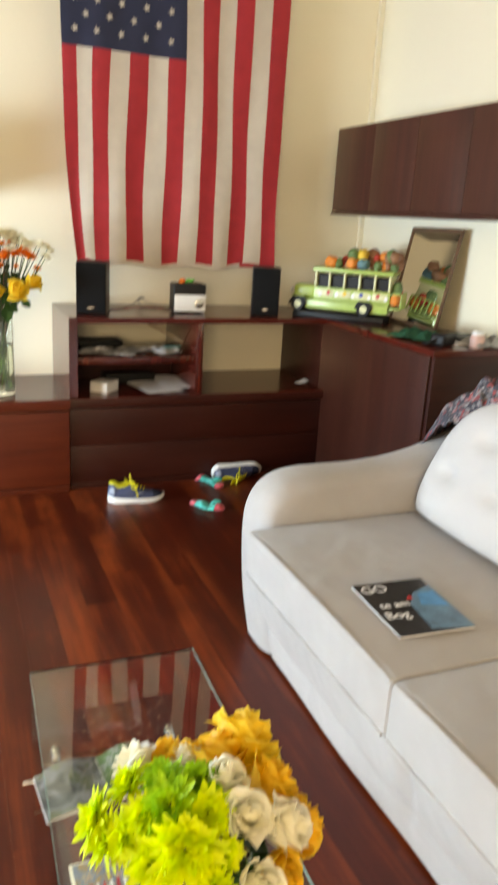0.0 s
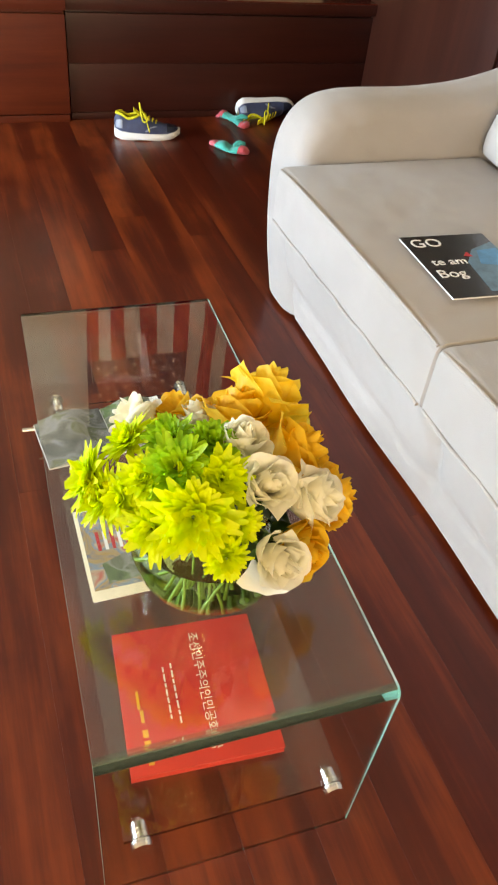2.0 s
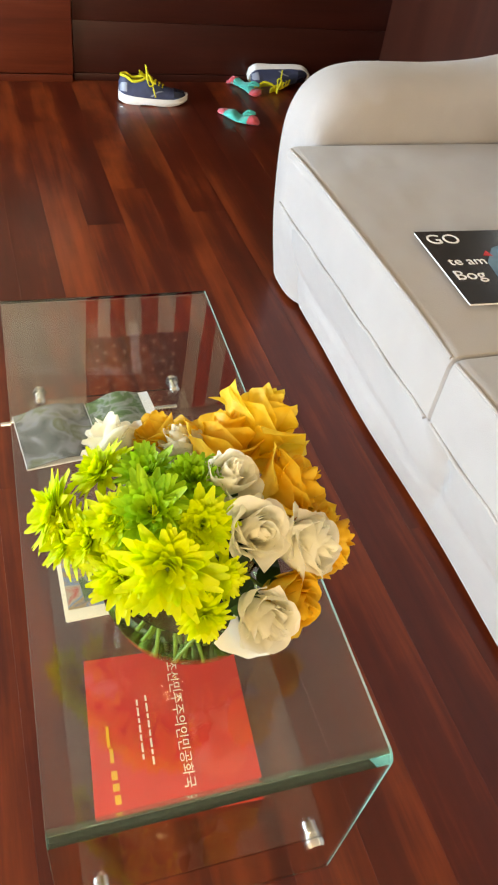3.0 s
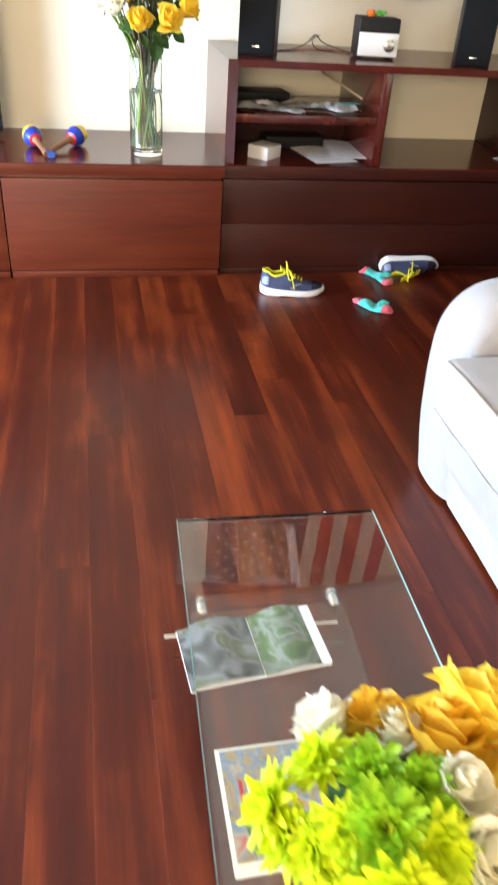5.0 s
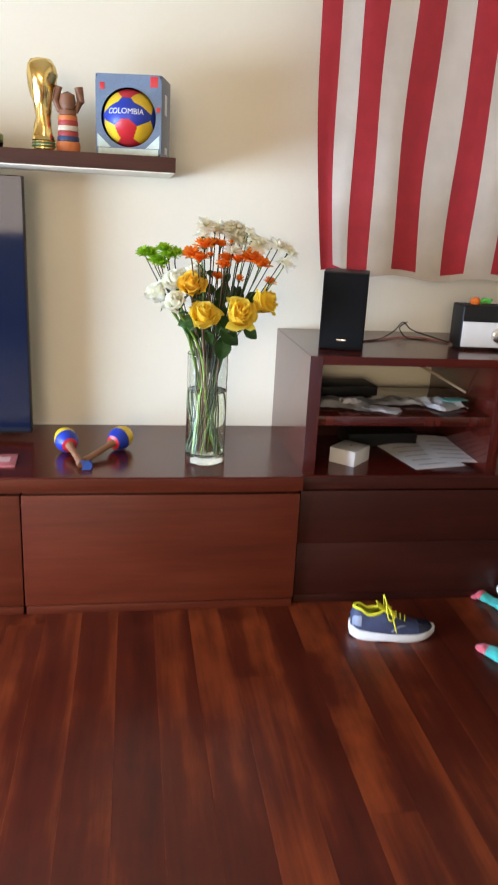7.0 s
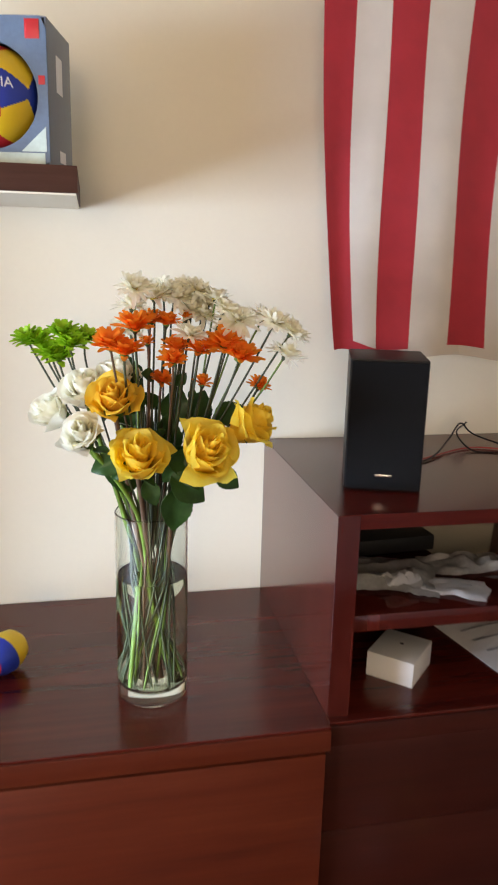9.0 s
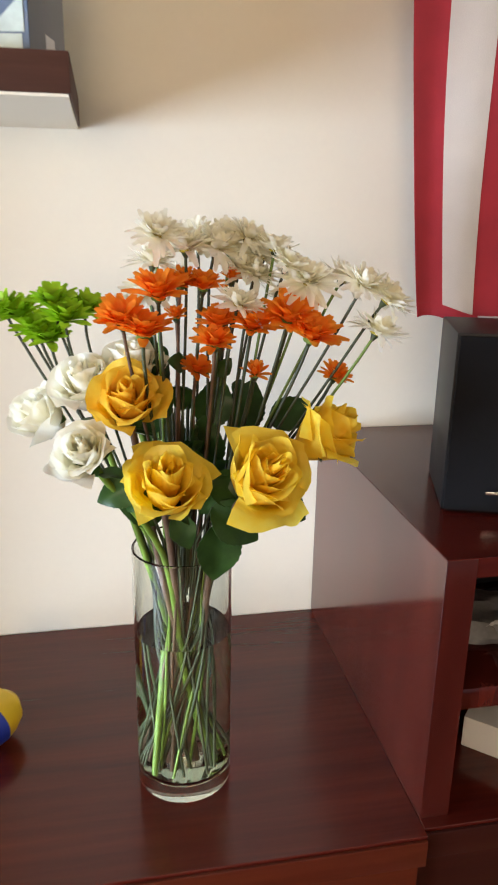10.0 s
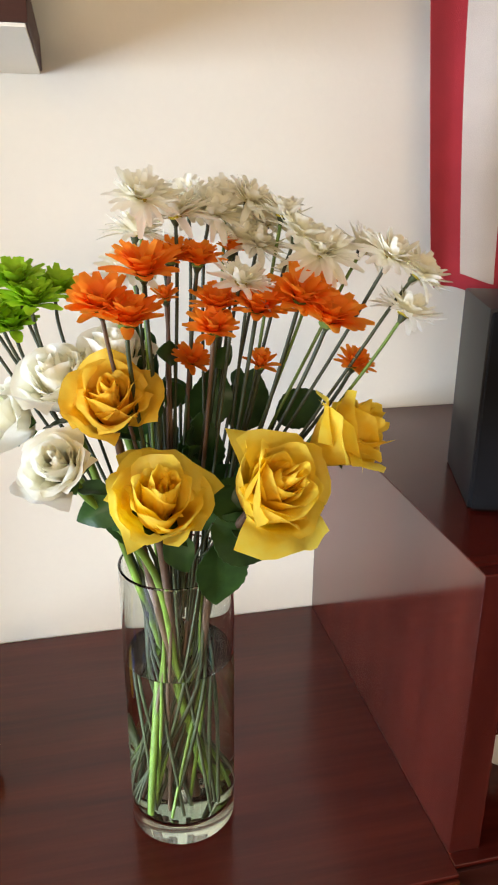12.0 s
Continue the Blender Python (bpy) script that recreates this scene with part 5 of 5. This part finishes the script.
def mum_bloom(d, seed, petals=90, spiky=1.0, layers=5, cup=1.0):
    """A many-petalled daisy or spider chrysanthemum of diameter d, facing z."""
    rng = random.Random(seed)
    bm = bmesh.new()
    R = d / 2
    foot = bm.verts.new((0, 0, 0))
    for k in range(petals):
        t = (k + 0.5) / petals
        el = radians(8 + (74 * cup) * (1 - t) ** 1.0 + rng.uniform(-9, 9)) if layers > 2 else radians(14 + 32 * (1 - t) * cup + rng.uniform(-8, 8))
        an = k * 2.39996 + rng.uniform(-0.1, 0.1)
        ln = R * (0.55 + 0.45 * t if layers > 2 else 0.78 + 0.22 * t) * rng.uniform(0.8, 1.12)
        wd = R * (0.122 if layers == 5 else 0.112 if layers > 2 else 0.145) * rng.uniform(0.85, 1.15)
        m = pose(0, 0, 0, 0, 0, math.degrees(an)) @ pose(0, 0, 0, 0, -math.degrees(el))
        ns = 4
        g = []
        bend = rng.uniform(-0.12, 0.3) * ln
        for j in range(ns + 1):
            v = j / ns
            w = wd * math.sin(math.pi * (0.15 + (0.76 if layers == 5 else 0.70) * v ** 1.1)) * (1 if layers > 2 else 1.1)
            x = ln * (0.08 + 0.92 * v)
            zb = -bend * v * v * spiky if layers > 2 else 0.06 * ln * math.sin(3 * v)
            g.append([bm.verts.new(m @ Vector((x, -w, zb + 0.25 * w))), bm.verts.new(m @ Vector((x, 0, zb))), bm.verts.new(m @ Vector((x, w, zb + 0.25 * w)))])
        bm.faces.new((foot, g[0][0], g[0][1]))
        bm.faces.new((foot, g[0][1], g[0][2]))
        for a, b in zip(g, g[1:]):
            bm.faces.new((a[0], a[1], b[1], b[0]))
            bm.faces.new((a[1], a[2], b[2], b[1]))
    return bm


def leaf_mesh(size, seed):
    rng = random.Random(seed)
    def fn(a, b):
        w = 0.36 * (math.sin(math.pi * (0.03 + 0.965 * b) ** 0.85)) ** 0.85 * (1 + 0.09 * (abs(2 * a - 1) > 0.9) * ((b * 9) % 1))
        u = 2 * a - 1
        return (size * u * w, size * b, size * (0.12 * abs(u) * w * 2 - 0.18 * b * b + 0.02 * math.sin(12 * b) * abs(u)))
    return sheet(fn, 8, 27, 0.0006) if size > 0.05 else sheet(fn, 6, 12, 0.0006)


def flower(name, head, n, bloom, petals, neck, low, stem_mat, label, group, heart=None, r=0.0028, sepals=True, leaves=0, seed=0):
    """One cut flower: a bloom at head looking along n, a stem through neck down to low, and leaves."""
    rng = random.Random(seed)
    f = thing(name, low[0], low[1], low[2], 0, label, "flower", group)
    o = Vector(low)
    h = Vector(head)
    nn = Vector(n).normalized()
    b = part("bloom", bloom, petals, f, "", 80)
    b.matrix_basis = Matrix.Translation(h - o) @ nn.to_track_quat("Z", "Y").to_matrix().to_4x4() @ pose(0, 0, 0, 0, 0, rng.uniform(0, 360))
    if heart:
        hb = part("heart", lathe([(0, -0.002), (heart[0], 0), (heart[0] * 0.8, heart[0] * 0.5), (0, heart[0] * 0.75)], 12), heart[1], f, "", 80)
        hb.matrix_basis = Matrix.Translation(h - o) @ nn.to_track_quat("Z", "Y").to_matrix().to_4x4()
    start = h - nn * (0.026 if name == "rose" else 0.004)
    pts = smoothed([start - o, start.lerp(Vector(neck), 0.16) - nn * 0.012 - o, Vector(neck) - o, (Vector(neck).lerp(o, 0.5) + Vector((rng.uniform(-0.014, 0.014), rng.uniform(-0.014, 0.014), 0))) - o, Vector((0, 0, 0))], 6)
    part("stem", tube(pts, r, 7), stem_mat, f, "", 80)
    if sepals and name == "rose":
        bm = bmesh.new()
        for k in range(5):
            own = leaf_mesh(0.026, k)
            merged(bm, own, pose(0, 0, 0, 0, 0, 72 * k) @ pose(0, 0, 0, 20))
        sp = part("sepals", bm, LEAF, f, "", 80)
        sp.matrix_basis = Matrix.Translation(start - o) @ nn.to_track_quat("Z", "Y").to_matrix().to_4x4()
    elif sepals:
        sp = part("calyx", lathe([(0, -0.009), (0.002, -0.008), (0.005, -0.001), (0, 0.0)], 10), STEM, f, "", 80)
        sp.matrix_basis = Matrix.Translation(h - o) @ nn.to_track_quat("Z", "Y").to_matrix().to_4x4()
    for k in range(leaves):
        q = pts[5 + 3 * k]
        lf = part("leaf", leaf_mesh(rng.uniform(0.03, 0.05), seed * 7 + k), LEAF, f, "", 80)
        lf.matrix_basis = Matrix.Translation(q) @ pose(0, 0, 0, rng.uniform(-40, 20), rng.uniform(-20, 20), rng.uniform(0, 360))
    return f


# tall glass vase on the counter
VX, VY, VR = 0.308, 4.085, 0.0685
VT = 0.865 - C
vase = thing("glass_vase", VX, VY, C, 0, "tall clear cylindrical glass vase half full of water", "vase")
g_ = part("glass", lathe([(0, 0.0005), (VR - 0.004, 0.0005), (VR, 0.004), (VR, VT - 0.002), (VR - 0.0018, VT), (VR - 0.0035, VT - 0.002), (VR - 0.0035, 0.036), (VR - 0.009, 0.029), (0, 0.027)], 48), VASEGLASS, vase, "clear glass cylinder with a thick foot", 22)
g_.visible_shadow = False
w_ = part("water", lathe([(0, 0.0255), (VR - 0.007, 0.0275), (VR - 0.002, 0.0325), (VR - 0.002, 0.25), (VR - 0.006, 0.248), (0, 0.248)], 48), WATER, vase, "clear water", 22)
w_.visible_shadow = False

GV = "flowers in the tall glass vase"
CV = Vector((VX, VY, 0))


def neck_low(head, rng, spread=0.05):
    """Where a stem crosses the vase's mouth, and where it ends on the vase's floor."""
    d = Vector((head[0] - VX, head[1] - VY, 0))
    a = d.normalized() if d.length > 0.001 else Vector((1, 0, 0))
    k = min(spread, d.length * 0.45)
    nk = CV + a * k + Vector((rng.uniform(-0.014, 0.014), rng.uniform(-0.014, 0.014), 0.875))
    off = nk - CV - Vector((0, 0, 0.875))
    if off.length > 0.056:
        off = off.normalized() * 0.056
    nk = CV + off + Vector((0, 0, 0.875))
    lo = CV - a * rng.uniform(-0.02, 0.045) + Vector((rng.uniform(-0.04, 0.04), rng.uniform(-0.04, 0.04), C + 0.03))
    off = Vector((lo.x - VX, lo.y - VY, 0))
    if off.length > 0.052:
        off = off.normalized() * 0.052
    return nk, Vector((VX + off.x, VY + off.y, C + 0.03))


rng = random.Random(3)
YELLOW_ROSES = [((0.238, 3.985, 1.094), (-0.1, -0.62, 0.72), 0.086, P_ORANGE), ((0.278, 3.945, 1.005), (0.05, -0.55, 0.8), 0.102, P_YELLOW), ((0.385, 3.93, 1.015), (0.3, -0.68, 0.6), 0.108, P_YELLOW), ((0.467, 3.962, 1.052), (0.66, -0.3, 0.6), 0.094, P_YELLOW)]
for k, (p, n, d, mt) in enumerate(YELLOW_ROSES):
    nk, lo = neck_low(p, rng)
    flower("rose", p, n, rose_bloom(d, 20 + k, 0.95), mt, nk, lo, STEM2, "open golden yellow rose in the tall vase", GV, r=0.0046, leaves=2, seed=k)
for k, (p, n, d) in enumerate([((0.187, 3.96, 1.044), (-0.25, -0.7, 0.6), 0.08), ((0.19, 4.045, 1.1), (-0.2, -0.5, 0.8), 0.086), ((0.134, 4.065, 1.06), (-0.6, -0.4, 0.5), 0.08), ((0.249, 4.05, 1.118), (0.1, -0.3, 0.9), 0.09)]):
    nk, lo = neck_low(p, rng)
    flower("rose", p, n, rose_bloom(d, 40 + k, 0.9, 0.3), P_WHITE, nk, lo, FRESH, "open ivory white rose in the tall vase", GV, r=0.0044, leaves=1, seed=10 + k)
DAISIES = [(0.236, 3.98, 1.178, 0.06), (0.257, 3.965, 1.167, 0.058), (0.276, 3.99, 1.206, 0.06), (0.303, 4.02, 1.215, 0.042), (0.329, 4.02, 1.212, 0.042), (0.367, 4.05, 1.22, 0.03), (0.298, 4.02, 1.181, 0.026), (0.346, 4.01, 1.17, 0.048), (0.382, 4.0, 1.168, 0.054), (0.338, 3.99, 1.152, 0.046),
           (0.424, 4.0, 1.176, 0.066), (0.448, 3.985, 1.158, 0.062), (0.322, 4.03, 1.114, 0.038), (0.391, 4.02, 1.11, 0.034), (0.49, 4.02, 1.105, 0.036)]
for k, (x, y, z, d) in enumerate(DAISIES):
    nk, lo = neck_low((x, y, z), rng)
    tip = (0.5 * (x - VX) + rng.uniform(-0.15, 0.15), -0.32 + rng.uniform(-0.15, 0.1), 0.9)
    flower("daisy", (x, y, z), tip, mum_bloom(d * 1.36, 60 + k, 44 if d > 0.035 else 24, 0.5, 2, 1.5 if d > 0.035 else 2.0), P_DAISY, nk, lo, STEM if k % 3 else STEM2, "small orange daisy on a thin stem in the tall vase", GV, (d * 0.14, HEARTG), 0.0021, leaves=0, seed=30 + k)
WHITES = [(0.277, 4.0, 1.279), (0.309, 4.02, 1.263), (0.273, 4.03, 1.247), (0.269, 4.05, 1.212), (0.387, 4.06, 1.275), (0.347, 4.05, 1.263), (0.368, 4.08, 1.27), (0.376, 4.06, 1.236), (0.394, 4.05, 1.232), (0.416, 4.04, 1.262), (0.428, 4.03, 1.244), (0.409, 4.08, 1.251), (0.451, 4.02, 1.226), (0.438, 4.03, 1.198), (0.366, 4.0, 1.204), (0.496, 4.03, 1.229), (0.505, 3.98, 1.226), (0.537, 3.99, 1.209), (0.528, 3.99, 1.171), (0.329, 4.08, 1.273), (0.301, 4.07, 1.223)]
for k, (x, y, z) in enumerate(WHITES):
    p = (x, y, z - 0.008)
    nk, lo = neck_low(p, rng)
    tip = (1.6 * (p[0] - VX) + rng.uniform(-0.3, 0.3), -0.2 + rng.uniform(-0.3, 0.3), 0.8)
    flower("chrysanthemum", p, tip, mum_bloom(rng.uniform(0.066, 0.084), 90 + k, 84, 1.9, 3, 0.8), P_CHRYS, nk, lo, FRESH if k % 3 == 0 else STEM, "small white chrysanthemum on a thin stem in the tall vase", GV, (0.007, HEART), 0.0018, leaves=0, seed=60 + k)
for k, p in enumerate([(0.117, 4.12, 1.168), (0.157, 4.1, 1.185), (0.171, 4.08, 1.168), (0.194, 4.12, 1.173), (0.136, 4.11, 1.15), (0.097, 4.13, 1.172), (0.15, 4.1, 1.141)]):
    nk, lo = neck_low(p, rng)
    flower("chrysanthemum", p, (0.8 * (p[0] - 0.155) * 8, -0.3, 0.9), mum_bloom(0.07, 120 + k, 46, 0.4, 2, 1.5), P_GREEN, nk, lo, STEM, "small green chrysanthemum in the tall vase", GV, (0.005, HEARTG), 0.0019, leaves=0, seed=90 + k)
spray = thing("greenery", VX, VY, 0.86, 0, "dark green rose leaves spreading over the vase's mouth", "leaves", GV)
LEAVES = [((0.345, 3.99, 0.935), (-0.05, -0.15, -1), 0.078), ((0.335, 3.985, 0.958), (0.75, -0.1, -0.55), 0.075), ((0.33, 3.995, 0.985), (0.95, 0.0, -0.25), 0.062), ((0.25, 4.0, 0.99), (-0.8, -0.1, -0.35), 0.055), ((0.41, 3.99, 0.965), (0.75, -0.1, -0.5), 0.055),
          ((0.255, 4.0, 0.972), (-0.6, 0.0, -0.6), 0.03), ((0.29, 3.985, 0.95), (0.25, -0.2, -0.5), 0.045), ((0.36, 4.0, 0.99), (-0.5, -0.1, -0.6), 0.06), ((0.27, 4.06, 1.03), (-0.2, -0.1, 1), 0.075), ((0.34, 4.08, 1.03), (0.3, 0.0, 0.9), 0.07),
          ((0.38, 4.09, 1.02), (0.4, 0.2, 0.8), 0.075), ((0.30, 4.1, 0.98), (-0.3, 0.2, 0.9), 0.08), ((0.33, 4.07, 0.97), (0.1, -0.2, 0.9), 0.08), ((0.42, 4.06, 1.04), (0.9, 0, 0.4), 0.06), ((0.28, 4.04, 0.93), (-0.7, -0.2, 0.3), 0.06)]
for k in range(26):
    h_ = rng.uniform(0.95, 1.13)
    an, rr = rng.uniform(0, 6.283), rng.uniform(0.01, 0.075)
    LEAVES.append(((VX + 0.02 + rr * math.cos(an), VY - 0.02 + 0.7 * rr * math.sin(an), h_), (math.cos(an), math.sin(an), rng.uniform(0.2, 1.2)), rng.uniform(0.022, 0.045)))
for k, (p, d, s) in enumerate(LEAVES):
    ay = Vector(d).normalized()
    ax = ay.cross(Vector((0.2, -1, 0.35))).normalized()
    az = ax.cross(ay)
    q = Vector(p) - Vector((VX, VY, 0.86))
    lf = part("leaf", leaf_mesh(s, 200 + k), LEAF, spray, "", 80)
    lf.matrix_basis = Matrix.Translation(q) @ Matrix((ax, ay, az)).transposed().to_4x4()
    part("twig", tube([q, (q.x * 0.5, q.y * 0.5, 0.03), (q.x * 0.3, q.y * 0.3, -0.06)], 0.0014, 6), STEM, spray)

# round bowl vase on the coffee table
BX, BY, BZ = 0.358, 1.085, 0.3925
bowl = thing("bowl_vase", BX, BY, BZ, 0, "round clear glass bowl vase with water on the glass table", "vase")
outer = [(0, 0.0005), (0.05, 0.0005), (0.07, 0.008), (0.09, 0.035), (0.098, 0.065), (0.092, 0.1), (0.076, 0.128), (0.071, 0.14)]
outer = [(r * 1.07, z * 1.05) for r, z in outer]
inner = [(0.0685, 0.14), (0.0735, 0.127), (0.089, 0.099), (0.095, 0.065), (0.087, 0.037), (0.067, 0.0125), (0.048, 0.007), (0, 0.007)]
inner = [(r * 1.07, z * 1.05) for r, z in inner]
g_ = part("glass", lathe(outer + inner, 48), VASEGLASS, bowl, "clear glass bowl", 35)
g_.visible_shadow = False
w_ = part("water", lathe([(r * 1.07, z * 1.05) for r, z in ((0, 0.005), (0.049, 0.005), (0.0685, 0.011), (0.0885, 0.0362), (0.0965, 0.065), (0.0905, 0.099), (0.084, 0.0965), (0, 0.0965))], 48), GREENWATER, bowl, "clear water", 40)
w_.visible_shadow = False
GB = "flowers in the bowl vase"
BC = Vector((BX, BY, 0))


def bowl_flower(name, p, d, bloom, mat, label, seed, heart=None, r=0.0018, lean=1.0):
    rng = random.Random(seed)
    d3 = Vector(p) - Vector((BX, BY, 0.50))
    n = (d3.x * lean, d3.y * lean - 0.03, d3.z)
    q = Vector((d3.x, d3.y, 0)) * 0.3
    nk = BC + q + Vector((0, 0, BZ + 0.15))
    lo = BC - q * 0.8 + Vector((rng.uniform(-0.025, 0.025), rng.uniform(-0.025, 0.025), BZ + 0.012))
    flower(name, p, n, bloom, mat, nk, lo, FRESH, label, GB, heart, r, True, 1 if name == "rose" else 0, seed)


MUMS = [(0.216, 1.121, 0.575, 0.1), (0.267, 1.145, 0.6, 0.085), (0.305, 1.003, 0.61, 0.115), (0.267, 1.019, 0.585, 0.09), (0.3, 1.054, 0.635, 0.1), (0.331, 0.963, 0.58, 0.062), (0.343, 1.031, 0.63, 0.085), (0.349, 1.086, 0.63, 0.08), (0.242, 1.066, 0.59, 0.08), (0.225, 1.088, 0.572, 0.09), (0.308, 1.112, 0.622, 0.085), (0.27, 1.065, 0.615, 0.08), (0.354, 0.99, 0.598, 0.06)]
for k, (x, y, z, d) in enumerate(MUMS):
    bowl_flower("chrysanthemum", (x, y, z), d, mum_bloom(d, 150 + k, 96 + 8 * (k % 3), 1.3, 5, 0.78 + 0.06 * (k % 4)), P_LIME if k not in (4, 7, 10) else P_GREEN, "large lime green chrysanthemum in the bowl vase", 150 + k, (d * 0.1, HEART if k == 1 else HEARTG), 0.0018)
for k, (x, y, z, d) in enumerate([(0.287, 1.205, 0.585, 0.078), (0.358, 1.17, 0.6, 0.064), (0.388, 1.086, 0.63, 0.074), (0.397, 1.022, 0.618, 0.078), (0.457, 1.013, 0.593, 0.088), (0.389, 0.951, 0.57, 0.078)]):
    bowl_flower("rose", (x, y, z), d, rose_bloom(d, 180 + k, 0.86, 0.3), P_WHITE, "open ivory white rose in the bowl vase", 180 + k)
for k, (x, y, z, d) in enumerate([(0.408, 1.16, 0.605, 0.09), (0.345, 1.205, 0.58, 0.08), (0.466, 1.09, 0.592, 0.09), (0.43, 0.975, 0.545, 0.075), (0.49, 1.04, 0.555, 0.085)]):
    bowl_flower("rose", (x, y, z), d, rose_bloom(d, 200 + k, 1.1, 0.6), P_ORANGE, "open amber orange rose in the bowl vase", 200 + k)
bowl_flower("rose", (0.459, 1.18, 0.612), 0.1, rose_bloom(0.1, 222, 1.05), P_YELLOW, "open bright yellow rose in the bowl vase", 222)

# loose greenery in the bowl
greens = thing("greenery", BX, BY, BZ + 0.012, 0, "dark green leaves and cut stems standing in the bowl's water", "leaves", GB)
rng = random.Random(77)
for k in range(14):
    an = k * 2.4
    r0, r1 = rng.uniform(0.01, 0.055), rng.uniform(0.02, 0.06)
    p0 = Vector((r0 * math.cos(an), r0 * math.sin(an), 0.0))
    p1 = Vector((r1 * math.cos(an + 1.3), r1 * math.sin(an + 1.3), 0.12))
    part("stem", tube([p0, p0.lerp(p1, 0.5) + Vector((rng.uniform(-0.01, 0.01), rng.uniform(-0.01, 0.01), 0)), p1], 0.002, 7), FRESH, greens, "", 80)
    if k % 5:
        lf = part("leaf", leaf_mesh(rng.uniform(0.04, 0.065), 300 + k), LEAF, greens, "", 80)
        lf.matrix_basis = Matrix.Translation(p0.lerp(p1, 0.55)) @ pose(0, 0, 0, rng.uniform(-30, 70), rng.uniform(-30, 30), rng.uniform(0, 360))
for k in range(9):
    an = k * 0.7 + 0.2
    lf = part("leaf", leaf_mesh(rng.uniform(0.05, 0.07), 340 + k), LEAF, greens, "", 80)
    lf.matrix_basis = Matrix.Translation((0.055 * math.cos(an), 0.055 * math.sin(an), 0.14)) @ pose(0, 0, 0, 0, 0, math.degrees(an) - 90) @ pose(0, 0, 0, rng.uniform(-25, 15))

# ---- floor boards ----
floor = tagged(link("floor", box(XW - 0.15, XE + 0.15, YS - 0.15, YN + 0.15, -0.12, -0.012), GAP), "glossy reddish hardwood plank floor", "floor", kind="structure")
PW = 0.118
lengths = (2.2, 2.8, 3.4, 4.2)
meshes = []
for ln in lengths:
    b = box(0.00005, PW - 0.00005, 0.00005, ln - 0.00005, -0.0118, 0.0, 0.0002, 1)
    me = bpy.data.meshes.new("plank")
    bmesh.ops.recalc_face_normals(b, faces=b.faces[:])
    b.to_mesh(me)
    b.free()
    me.materials.append(FLOORWOOD)
    meshes.append(me)
rng = random.Random(5)
x = XW
while x < XE:
    y = YS
    first = True
    while y < YN:
        k = rng.randrange(4)
        p = new("plank", meshes[k])
        p.parent = floor
        p.location = (x, y, 0)
        ln = lengths[k] * (rng.uniform(0.4, 1.0) if first else 1.0)
        ln = min(ln, YN - y)
        p.scale = (1, ln / lengths[k], 1)
        y, first = y + ln, False
    x += PW
